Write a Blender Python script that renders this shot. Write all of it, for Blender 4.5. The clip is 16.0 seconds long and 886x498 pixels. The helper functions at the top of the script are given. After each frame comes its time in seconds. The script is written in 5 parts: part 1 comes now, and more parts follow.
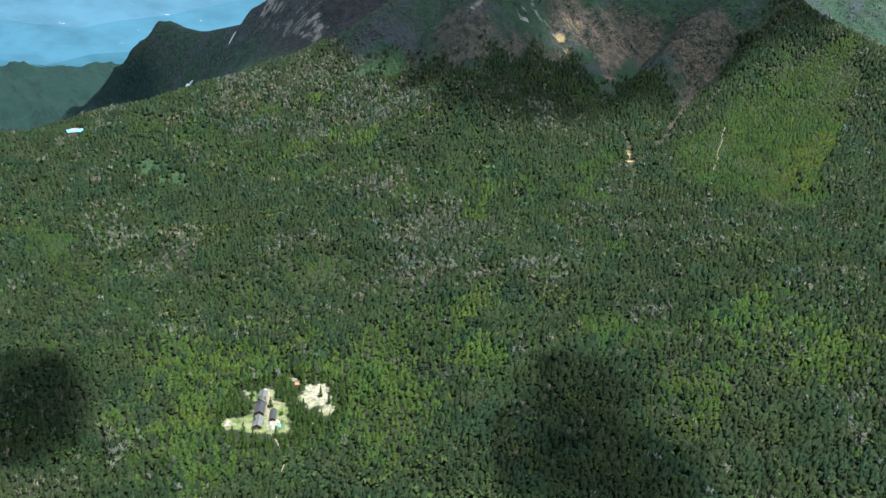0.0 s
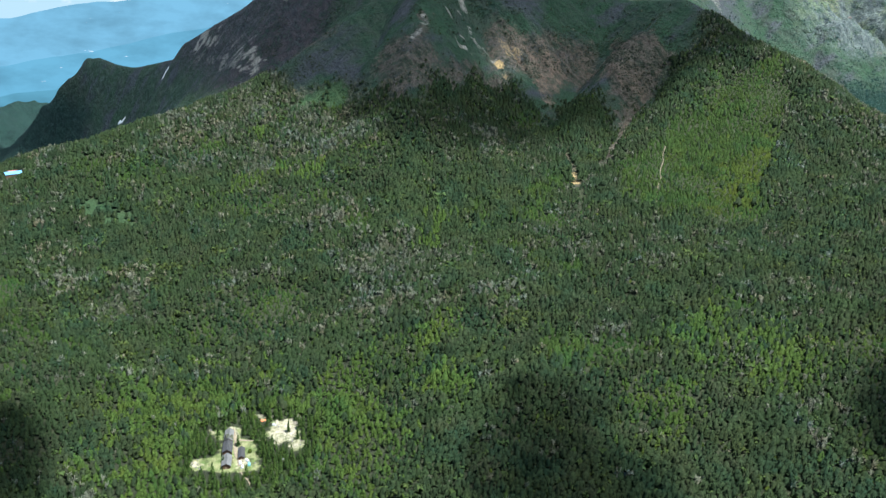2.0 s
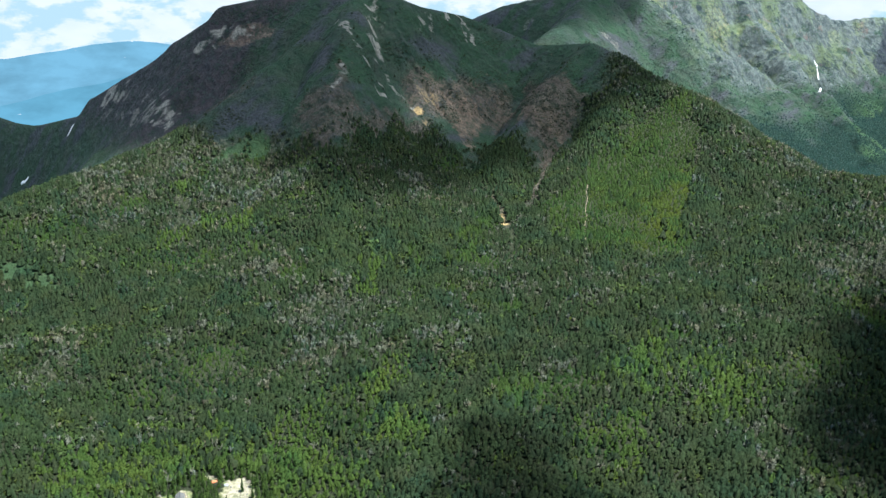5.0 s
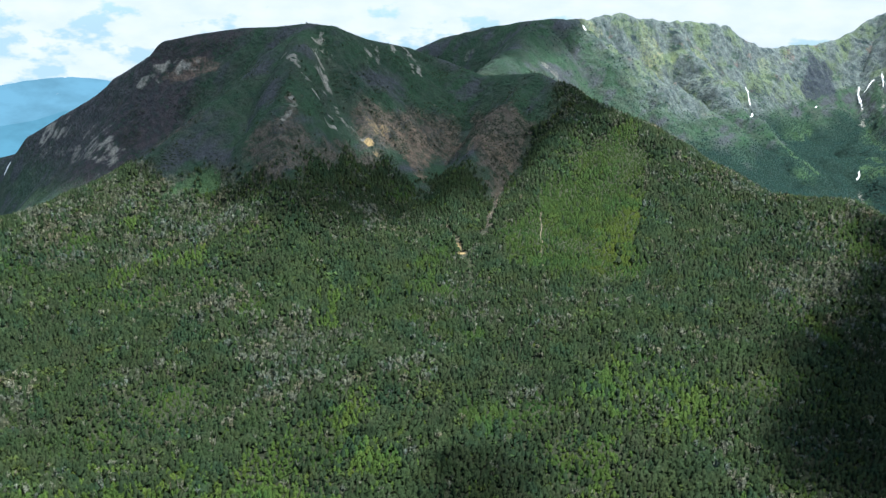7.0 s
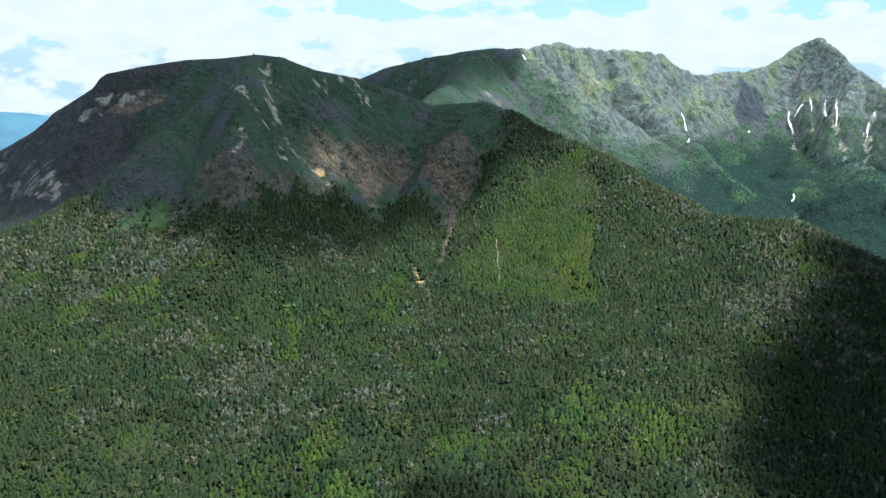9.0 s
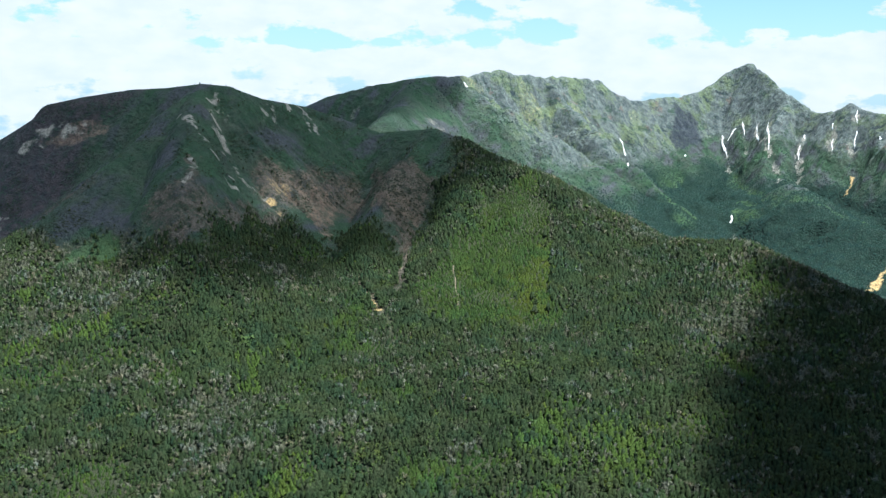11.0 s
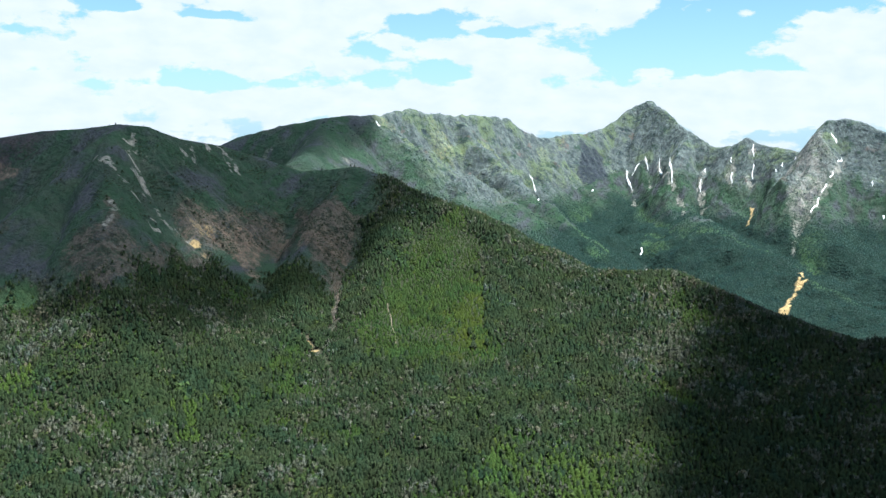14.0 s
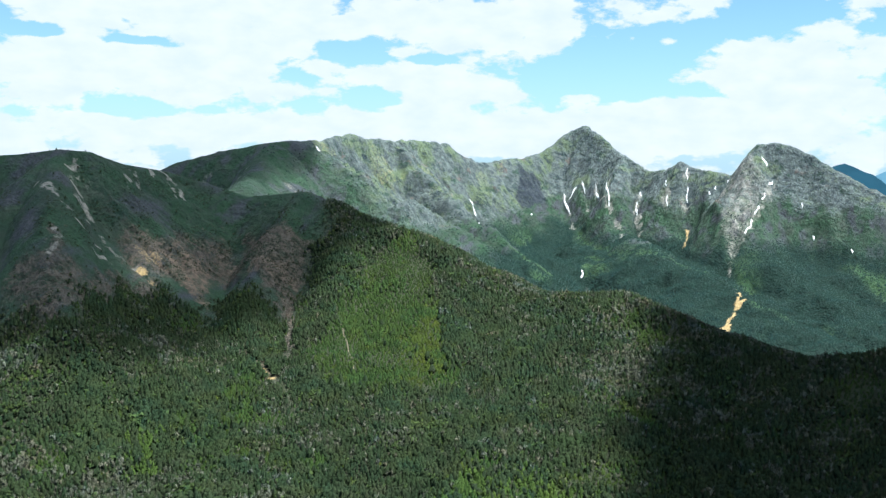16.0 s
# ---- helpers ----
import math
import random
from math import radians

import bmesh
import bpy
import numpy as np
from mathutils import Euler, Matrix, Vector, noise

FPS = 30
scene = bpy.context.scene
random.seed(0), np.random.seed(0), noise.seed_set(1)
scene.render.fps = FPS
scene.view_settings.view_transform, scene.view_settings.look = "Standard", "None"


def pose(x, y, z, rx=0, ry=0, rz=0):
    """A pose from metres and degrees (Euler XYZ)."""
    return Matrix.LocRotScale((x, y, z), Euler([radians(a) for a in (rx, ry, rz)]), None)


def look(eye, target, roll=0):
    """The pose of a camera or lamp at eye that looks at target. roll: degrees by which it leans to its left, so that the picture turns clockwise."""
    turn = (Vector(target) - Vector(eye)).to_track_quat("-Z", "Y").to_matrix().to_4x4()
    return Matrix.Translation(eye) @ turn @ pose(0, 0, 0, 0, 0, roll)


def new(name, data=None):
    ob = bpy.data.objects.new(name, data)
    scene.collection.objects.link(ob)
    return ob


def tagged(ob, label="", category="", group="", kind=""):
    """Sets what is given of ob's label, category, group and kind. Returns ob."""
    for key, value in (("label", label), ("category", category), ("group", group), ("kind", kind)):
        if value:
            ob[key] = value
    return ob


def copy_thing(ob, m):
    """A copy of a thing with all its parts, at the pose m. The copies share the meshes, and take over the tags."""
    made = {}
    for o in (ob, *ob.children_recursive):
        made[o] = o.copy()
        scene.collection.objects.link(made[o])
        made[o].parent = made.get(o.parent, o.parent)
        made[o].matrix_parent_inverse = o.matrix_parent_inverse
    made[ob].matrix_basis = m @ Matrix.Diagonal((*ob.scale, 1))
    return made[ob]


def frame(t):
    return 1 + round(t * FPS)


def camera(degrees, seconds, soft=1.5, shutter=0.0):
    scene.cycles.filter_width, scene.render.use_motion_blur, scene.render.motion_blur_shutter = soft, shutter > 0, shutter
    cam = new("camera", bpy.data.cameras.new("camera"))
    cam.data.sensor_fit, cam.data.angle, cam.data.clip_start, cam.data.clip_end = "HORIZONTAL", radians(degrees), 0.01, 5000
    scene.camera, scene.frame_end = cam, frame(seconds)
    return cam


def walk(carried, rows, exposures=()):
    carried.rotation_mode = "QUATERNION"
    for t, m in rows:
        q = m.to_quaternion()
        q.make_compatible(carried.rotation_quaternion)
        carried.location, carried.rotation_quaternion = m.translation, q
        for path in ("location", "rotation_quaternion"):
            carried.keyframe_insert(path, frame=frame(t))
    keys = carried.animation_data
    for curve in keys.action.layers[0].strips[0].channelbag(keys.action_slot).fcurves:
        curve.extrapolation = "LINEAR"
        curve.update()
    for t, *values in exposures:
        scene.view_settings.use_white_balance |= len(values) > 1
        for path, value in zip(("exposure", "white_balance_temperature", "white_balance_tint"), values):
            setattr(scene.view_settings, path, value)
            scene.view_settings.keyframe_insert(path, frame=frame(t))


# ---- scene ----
cam = camera(50.36, 16.0, soft=1.4)
walk(cam, (
    (0.0, pose(-1637.19, 993.61, 517.09, 68.819, -4.272, -120.230)),
    (1.0, pose(-1631.72, 1008.17, 518.06, 69.754, -3.786, -122.657)),
    (2.0, pose(-1625.37, 1021.83, 518.64, 70.734, -3.382, -124.966)),
    (3.0, pose(-1618.16, 1034.62, 518.85, 71.741, -3.040, -127.179)),
    (4.0, pose(-1610.08, 1046.62, 518.72, 72.761, -2.745, -129.316)),
    (5.0, pose(-1601.14, 1057.86, 518.29, 73.780, -2.483, -131.395)),
    (6.0, pose(-1591.34, 1068.41, 517.57, 74.790, -2.241, -133.433)),
    (7.0, pose(-1580.69, 1078.32, 516.61, 75.781, -2.013, -135.442)),
    (8.0, pose(-1569.19, 1087.65, 515.42, 76.747, -1.792, -137.438)),
    (9.0, pose(-1556.85, 1096.45, 514.04, 77.684, -1.575, -139.429)),
    (10.0, pose(-1543.67, 1104.77, 512.50, 78.591, -1.363, -141.425)),
    (11.0, pose(-1529.66, 1112.67, 510.82, 79.466, -1.157, -143.433)),
    (12.0, pose(-1514.81, 1120.20, 509.04, 80.313, -0.963, -145.458)),
    (13.0, pose(-1499.14, 1127.42, 507.19, 81.135, -0.789, -147.504)),
    (14.0, pose(-1482.65, 1134.38, 505.29, 81.940, -0.646, -149.573)),
    (15.0, pose(-1465.33, 1141.14, 503.37, 82.735, -0.546, -151.664)),
    (16.0, pose(-1447.21, 1147.75, 501.47, 83.531, -0.507, -153.775)),
), ((0.0, 1.61, 5660, 8), (16.0, 1.61, 5660, 8)))

# ---- sky, clouds and sun ----
SUN_TO = Vector((-0.30, -0.15, 0.94)).normalized()
SUN_ELEVATION = math.asin(SUN_TO.z)
SUN_TURN = math.atan2(SUN_TO.x, SUN_TO.y)

world = bpy.data.worlds.new("sky")
scene.world = world
world.use_nodes = True
wn, wl = world.node_tree.nodes, world.node_tree.links
wn.clear()


def wmath(op, a, b=None, c=None):
    n = wn.new("ShaderNodeMath")
    n.operation = op
    for k, v in enumerate((a, b, c)):
        if v is None:
            continue
        if isinstance(v, (int, float)):
            n.inputs[k].default_value = v
        else:
            wl.new(v, n.inputs[k])
    return n.outputs[0]


w_out = wn.new("ShaderNodeOutputWorld")
w_back = wn.new("ShaderNodeBackground")
w_sky = wn.new("ShaderNodeTexSky")
w_sky.sky_type = "NISHITA"
w_sky.sun_disc = False
w_sky.sun_elevation = SUN_ELEVATION
w_sky.sun_rotation = SUN_TURN
w_sky.altitude = 2800
w_coord = wn.new("ShaderNodeTexCoord")
w_split = wn.new("ShaderNodeSeparateXYZ")
wl.new(w_coord.outputs["Generated"], w_split.inputs[0])
azimuth = wmath("ARCTAN2", w_split.outputs[1], w_split.outputs[0])
rise = wmath("ARCSINE", w_split.outputs[2])
w_join = wn.new("ShaderNodeCombineXYZ")
wl.new(wmath("MULTIPLY", azimuth, 17.0), w_join.inputs[0])
wl.new(wmath("MULTIPLY", rise, 34.0), w_join.inputs[1])
w_noise = wn.new("ShaderNodeTexNoise")
w_noise.inputs["Scale"].default_value = 1.0
w_noise.inputs["Detail"].default_value = 9.0
w_noise.inputs["Roughness"].default_value = 0.57
wl.new(w_join.outputs[0], w_noise.inputs["Vector"])
cover = wmath("MULTIPLY_ADD", w_noise.outputs["Fac"], 1.0, 0.015)
# the cumulus thins out towards the zenith
cover = wmath("MULTIPLY_ADD", wmath("MINIMUM", wmath("MAXIMUM", wmath("SUBTRACT", rise, 0.25), 0.0), 0.45), -0.24, cover)
# broad banks (+) and gaps (-) of the cumulus: azimuth, elevation in degrees, half widths, weight
for a0, e0, aw, ew, weight in ((-64, 6.9, 8.5, 1.0, 0.26), (-63.8, 3.4, 4.2, 1.0, 0.26), (-83, 4.0, 4.4, 1.5, 0.28), (-77.5, 2.2, 4.5, 0.6, 0.20), (-77, 5.9, 0.9, 0.4, 0.26), (-43, 3.9, 6.0, 1.3, 0.22),
                               (-51.5, 4.6, 4.0, 1.5, 0.24), (-48, 7.4, 8.0, 1.0, 0.20), (-65, 0.6, 24.0, 1.0, 0.30), (-30, 1.0, 11.0, 3.0, 0.14), (-74.5, 4.4, 3.6, 1.9, -0.36), (-70, 3.2, 1.8, 1.0, -0.22),
                               (-79.5, 6.4, 2.6, 0.8, -0.30), (-84.5, 7.3, 3.0, 0.6, -0.26), (-57.4, 5.3, 2.0, 0.7, -0.32), (-62.8, 4.9, 1.4, 0.3, -0.30), (-55, 3.7, 1.3, 0.5, -0.22), (-59.4, 2.8, 1.3, 0.8, -0.20),
                               (-46, 1.7, 5.5, 0.4, -0.26), (-41.3, 5.9, 1.1, 0.3, -0.28), (-46, 5.6, 1.5, 0.25, -0.28)):
    da = wmath("DIVIDE", wmath("SUBTRACT", azimuth, math.radians(a0)), math.radians(aw))
    de = wmath("DIVIDE", wmath("SUBTRACT", rise, math.radians(e0)), math.radians(ew))
    bump = wmath("EXPONENT", wmath("MULTIPLY", wmath("ADD", wmath("MULTIPLY", da, da), wmath("MULTIPLY", de, de)), -1.0))
    cover = wmath("MULTIPLY_ADD", bump, weight, cover)
w_ramp = wn.new("ShaderNodeValToRGB")
w_ramp.color_ramp.elements[0].position = 0.475
w_ramp.color_ramp.elements[1].position = 0.545
wl.new(cover, w_ramp.inputs[0])
w_gain = wn.new("ShaderNodeMix")
w_gain.data_type = "RGBA"
w_gain.blend_type = "MULTIPLY"
w_gain.inputs["Factor"].default_value = 1.0
wl.new(w_sky.outputs[0], w_gain.inputs["A"])
w_gain.inputs["B"].default_value = (0.135, 0.178, 0.178, 1)
w_mix = wn.new("ShaderNodeMix")
w_mix.data_type = "RGBA"
wl.new(w_ramp.outputs[0], w_mix.inputs["Factor"])
w_haze = wn.new("ShaderNodeMix")
w_haze.data_type = "RGBA"
wl.new(wmath("EXPONENT", wmath("MULTIPLY", wmath("MAXIMUM", wmath("ADD", rise, 0.03), 0.0), -9.0)), w_haze.inputs["Factor"])
wl.new(w_gain.outputs["Result"], w_haze.inputs["A"])
w_haze.inputs["B"].default_value = (0.66, 0.88, 0.95, 1)
wl.new(w_haze.outputs["Result"], w_mix.inputs["A"])
w_shade = wn.new("ShaderNodeMix")
w_shade.data_type = "RGBA"
w_soft = wn.new("ShaderNodeTexNoise")
w_soft.inputs["Scale"].default_value = 1.7
w_soft.inputs["Detail"].default_value = 6.0
wl.new(w_join.outputs[0], w_soft.inputs["Vector"])
wl.new(w_soft.outputs["Fac"], w_shade.inputs["Factor"])
w_shade.inputs["A"].default_value = (0.85, 0.96, 1.00, 1)
w_shade.inputs["B"].default_value = (1.20, 1.17, 1.12, 1)
wl.new(w_shade.outputs["Result"], w_mix.inputs["B"])
wl.new(w_mix.outputs["Result"], w_back.inputs["Color"])
w_back.inputs["Strength"].default_value = 0.30
wl.new(w_back.outputs[0], w_out.inputs[0])

sun = new("sun", bpy.data.lights.new("sun", "SUN"))
sun.data.energy = 5.0
sun.data.angle = radians(0.55)
sun.data.color = (1.0, 0.94, 0.82)
sun.matrix_world = look(SUN_TO * 3000, (0, 0, 0))


# ---- materials ----
def mat(name, rough=0.9):
    m = bpy.data.materials.new(name)
    m.use_nodes = True
    bsdf = m.node_tree.nodes["Principled BSDF"]
    bsdf.inputs["Roughness"].default_value = rough
    bsdf.inputs["Specular IOR Level"].default_value = 0.25
    return m, m.node_tree.nodes, m.node_tree.links, bsdf


def blend(nodes, links, fac, a, b, mode="MIX"):
    n = nodes.new("ShaderNodeMix")
    n.data_type = "RGBA"
    n.blend_type = mode
    for key, v in (("Factor", fac), ("A", a), ("B", b)):
        if isinstance(v, tuple):
            n.inputs[key].default_value = (*v, 1)
        elif isinstance(v, (int, float)):
            n.inputs[key].default_value = v
        else:
            links.new(v, n.inputs[key])
    return n.outputs["Result"]


def grain(nodes, links, scale, detail=5, rough=0.55, lo=0.35, hi=0.65, vector=None, stretch=None):
    """A noise in metres of the object's own space, spread between lo and hi."""
    co = nodes.new("ShaderNodeTexCoord")
    v = vector or co.outputs["Object"]
    if stretch:
        mp = nodes.new("ShaderNodeMapping")
        mp.inputs["Scale"].default_value = stretch
        links.new(v, mp.inputs[0])
        v = mp.outputs[0]
    n = nodes.new("ShaderNodeTexNoise")
    n.inputs["Scale"].default_value = scale
    n.inputs["Detail"].default_value = detail
    n.inputs["Roughness"].default_value = rough
    links.new(v, n.inputs["Vector"])
    r = nodes.new("ShaderNodeMapRange")
    r.inputs[1].default_value, r.inputs[2].default_value = lo, hi
    links.new(n.outputs["Fac"], r.inputs[0])
    return r.outputs[0]


def bump(nodes, links, bsdf, height, distance, strength=1.0):
    b = nodes.new("ShaderNodeBump")
    b.inputs["Distance"].default_value = distance
    b.inputs["Strength"].default_value = strength
    links.new(height, b.inputs["Height"])
    links.new(b.outputs[0], bsdf.inputs["Normal"])


def ground_material():
    m, n, l, bsdf = mat("mountain ground", 0.95)
    ragged, coarse = grain(n, l, 0.20, 8, 0.75, 0.32, 0.68), grain(n, l, 0.05, 6, 0.65, 0.34, 0.66)

    def calc(op, a, b):
        k = n.new("ShaderNodeMath")
        k.operation = op
        for i, v in enumerate((a, b)):
            if isinstance(v, (int, float)):
                k.inputs[i].default_value = v
            else:
                l.new(v, k.inputs[i])
        return k.outputs[0]

    def mask(name, worn=True):
        """A cover stored on the sheet; worn: broken up by fine and coarse noise, so that it frays at its rim."""
        a = n.new("ShaderNodeAttribute")
        a.attribute_name = name
        if not worn:
            return a.outputs["Fac"]
        k = calc("MULTIPLY", a.outputs["Fac"], calc("ADD", calc("ADD", calc("MULTIPLY", ragged, 0.75), calc("MULTIPLY", coarse, 0.55)), 0.32))
        r = n.new("ShaderNodeMapRange")
        r.inputs[1].default_value, r.inputs[2].default_value = 0.34, 0.92
        l.new(k, r.inputs[0])
        return r.outputs[0]
    big, mid, fine = grain(n, l, 0.012), grain(n, l, 0.05), grain(n, l, 0.3, 6, 0.65)
    floor = blend(n, l, mid, (0.034, 0.046, 0.020), (0.052, 0.066, 0.028))
    floor = blend(n, l, fine, floor, (0.030, 0.036, 0.020))
    # far forest cover, the blue of the haze mixed into its green
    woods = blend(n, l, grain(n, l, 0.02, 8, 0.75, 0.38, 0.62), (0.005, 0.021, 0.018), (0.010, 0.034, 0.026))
    alpine = blend(n, l, grain(n, l, 0.03, 6, 0.65, 0.42, 0.60), (0.025, 0.054, 0.035), (0.053, 0.070, 0.055))
    alpine = blend(n, l, big, alpine, (0.030, 0.072, 0.036))
    alpine = blend(n, l, grain(n, l, 0.011, 5, 0.6, 0.50, 0.62, stretch=(1.6, 0.7, 1)), alpine, (0.058, 0.066, 0.076))
    alpine = blend(n, l, grain(n, l, 0.16, 5, 0.6, 0.5, 0.75), alpine, (0.026, 0.044, 0.032))
    # haze blue goes into the dark tones, crevice shade into the dark streaks
    stone = blend(n, l, grain(n, l, 0.045, 10, 0.80, 0.40, 0.60), (0.056, 0.074, 0.080), (0.142, 0.172, 0.164))
    stone = blend(n, l, grain(n, l, 0.009, 9, 0.70, 0.50, 0.60), stone, (0.112, 0.150, 0.088))
    stone = blend(n, l, grain(n, l, 0.018, 10, 0.76, 0.53, 0.60, stretch=(0.7, 1.9, 1.2)), stone, (0.030, 0.048, 0.056))
    stone = blend(n, l, grain(n, l, 0.014, 9, 0.74, 0.55, 0.62, stretch=(1.6, 0.8, 1.6)), stone, (0.034, 0.066, 0.050))
    stone = blend(n, l, grain(n, l, 0.012, 8, 0.70, 0.60, 0.70), stone, (0.150, 0.112, 0.098))
    red = blend(n, l, mid, (0.120, 0.090, 0.070), (0.205, 0.150, 0.112))
    red = blend(n, l, grain(n, l, 0.09, 6, 0.65, 0.5, 0.7), red, (0.200, 0.172, 0.128))
    brush = blend(n, l, fine, (0.084, 0.074, 0.060), (0.142, 0.124, 0.100))
    brush = blend(n, l, grain(n, l, 0.06, 6, 0.7, 0.46, 0.60), brush, (0.026, 0.040, 0.024))
    pale = blend(n, l, fine, (0.62, 0.45, 0.20), (0.38, 0.27, 0.13))
    scree = blend(n, l, fine, (0.38, 0.365, 0.32), (0.20, 0.195, 0.172))
    sand = blend(n, l, fine, (0.64, 0.58, 0.45), (0.42, 0.37, 0.26))
    meadow = blend(n, l, grain(n, l, 0.12), (0.150, 0.215, 0.062), (0.340, 0.345, 0.170))
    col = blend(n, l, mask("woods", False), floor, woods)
    col = blend(n, l, mask("shrub", False), col, blend(n, l, mid, (0.022, 0.060, 0.022), (0.046, 0.086, 0.034)))
    col = blend(n, l, mask("alpine", False), col, alpine)
    col = blend(n, l, mask("lava"), col, blend(n, l, mid, (0.024, 0.028, 0.036), (0.060, 0.052, 0.058)))
    col = blend(n, l, mask("rock"), col, stone)
    # face beside the far peak: its shade is put into the dark blue colour
    col = blend(n, l, mask("crag"), col, blend(n, l, fine, (0.018, 0.028, 0.042), (0.040, 0.050, 0.062)))
    col = blend(n, l, mask("meadow"), col, meadow)
    col = blend(n, l, mask("brush"), col, brush)
    col = blend(n, l, mask("red"), col, red)
    col = blend(n, l, mask("scree"), col, scree)
    col = blend(n, l, mask("pale"), col, pale)
    col = blend(n, l, mask("sand"), col, sand)
    l.new(col, bsdf.inputs["Base Color"])
    bump(n, l, bsdf, grain(n, l, 0.04, 10, 0.7, 0.2, 0.8), 15.0, 1.0)
    return m


def leaf_material(name, dark, light, patch, dry=None, amount=0.5):
    """Foliage: each tree its own tone, each spray a little off it, stands of one tone, dry crowns here and there."""
    m, n, l, bsdf = mat(name, 0.75)
    geo, tone = n.new("ShaderNodeNewGeometry"), n.new("ShaderNodeAttribute")
    tone.attribute_name = "tone"
    own = tone.outputs["Fac"]
    col = blend(n, l, own, dark, light)
    col = blend(n, l, grain(n, l, 0.009, 5, 0.65, 0.44, 0.60), col, patch)
    if dry:
        k = n.new("ShaderNodeMath")
        k.operation = "MULTIPLY"
        l.new(grain(n, l, 0.02, 5, 0.65, 0.45, 0.62), k.inputs[0])
        k.inputs[1].default_value = amount
        col = blend(n, l, k.outputs[0], col, dry)
    mean = tuple((a + b) / 2 for a, b in zip(dark, light))
    col = blend(n, l, grain(n, l, 0.016, 5, 0.6, 0.48, 0.62, stretch=(1, 1.5, 1)), col, (mean[0] * 0.75, mean[1] * 1.05, mean[2] * 1.4))
    col = blend(n, l, grain(n, l, 0.021, 5, 0.6, 0.50, 0.64, stretch=(1.4, 1, 1)), col, (mean[0] * 1.55, mean[1] * 1.2, mean[2] * 0.95))
    spray = n.new("ShaderNodeMapRange")
    spray.inputs[3].default_value, spray.inputs[4].default_value = 0.0, 0.6
    l.new(geo.outputs["Random Per Island"], spray.inputs[0])
    col = blend(n, l, spray.outputs[0], col, tuple(min(1, c * 1.55) for c in light))
    col = blend(n, l, grain(n, l, 0.03, 5, 0.65, 0.48, 0.74), col, tuple(c * 0.75 for c in dark))
    col = blend(n, l, grain(n, l, 0.55, 5, 0.75, 0.42, 0.66), col, tuple(c * 0.5 for c in dark))
    l.new(col, bsdf.inputs["Base Color"])
    # needles face all ways: the crown is lit more evenly than its facets
    lift, unit = n.new("ShaderNodeVectorMath"), n.new("ShaderNodeVectorMath")
    lift.operation, unit.operation = "ADD", "NORMALIZE"
    l.new(geo.outputs["Normal"], lift.inputs[0])
    lift.inputs[1].default_value = (-0.08, 0.05, 0.45)
    l.new(lift.outputs[0], unit.inputs[0])
    needles = n.new("ShaderNodeBump")
    needles.inputs["Distance"].default_value = 0.6
    l.new(grain(n, l, 0.8, 5, 0.7, 0.2, 0.8), needles.inputs["Height"])
    l.new(unit.outputs[0], needles.inputs["Normal"])
    l.new(needles.outputs[0], bsdf.inputs["Normal"])
    bsdf.inputs["Specular IOR Level"].default_value = 0.06
    return m


def plain(name, color, other, scale, rough=0.85, metal=0.0):
    m, n, l, bsdf = mat(name, rough)
    g = grain(n, l, scale, 6, 0.6)
    l.new(blend(n, l, g, color, other), bsdf.inputs["Base Color"])
    bsdf.inputs["Metallic"].default_value = metal
    bump(n, l, bsdf, g, 0.03, 0.5)
    return m


M_GROUND = ground_material()
M_FIR = leaf_material("fir needles", (0.0125, 0.0240, 0.0102), (0.0220, 0.0351, 0.0142), (0.0220, 0.0388, 0.0121), (0.0448, 0.0453, 0.0274), 0.6)
# also the firs round the lodge, with sunlight put into their colour
M_FRESH_LIT = leaf_material("fresh and sunlit conifer green", (0.0241, 0.0461, 0.0092), (0.0440, 0.0711, 0.0154), (0.0330, 0.0577, 0.0113))
# conifers of the far valley: the haze before them is put into the colour
M_FIR_HAZE = leaf_material("fir needles tinted with haze blue", (0.0041, 0.0161, 0.0133), (0.0091, 0.0266, 0.0206), (0.0063, 0.0209, 0.0162))
M_YOUNG = leaf_material("young conifer green", (0.0163, 0.0334, 0.0077), (0.0287, 0.0502, 0.0114), (0.0230, 0.0419, 0.0096))
M_CLEAR = leaf_material("yellow green regrowth", (0.0236, 0.0397, 0.0066), (0.0368, 0.0535, 0.0088), (0.0309, 0.0467, 0.0073))
M_LEAF = leaf_material("birch leaves", (0.0245, 0.0441, 0.0127), (0.0470, 0.0706, 0.0225), (0.0353, 0.0549, 0.0176))
M_DEAD = leaf_material("bleached dead wood", (0.0613, 0.0721, 0.0493), (0.1254, 0.1309, 0.0976), (0.0883, 0.0967, 0.0701))
M_BRUSH = leaf_material("grey brown dead brush", (0.0693, 0.0594, 0.0495), (0.1238, 0.1069, 0.0891), (0.0941, 0.0743, 0.0614))
M_SNOW = plain("old snow", (0.86, 0.88, 0.90), (0.74, 0.75, 0.75), 0.3, 0.6)
M_BARK = plain("bark", (0.074, 0.062, 0.050), (0.124, 0.105, 0.087), 3.0)
M_ROOF = plain("dark metal roofing", (0.046, 0.047, 0.050), (0.074, 0.075, 0.078), 0.8, 0.5, 0.2)
M_ROOF_PALE = plain("weathered metal roofing", (0.118, 0.122, 0.122), (0.162, 0.166, 0.160), 0.8, 0.5, 0.2)
M_BLUE = plain("blue metal roofing", (0.099, 0.260, 0.446), (0.136, 0.310, 0.484), 0.6, 0.5)
M_TIMBER = plain("brown timber wall", (0.099, 0.056, 0.034), (0.149, 0.087, 0.053), 1.5)
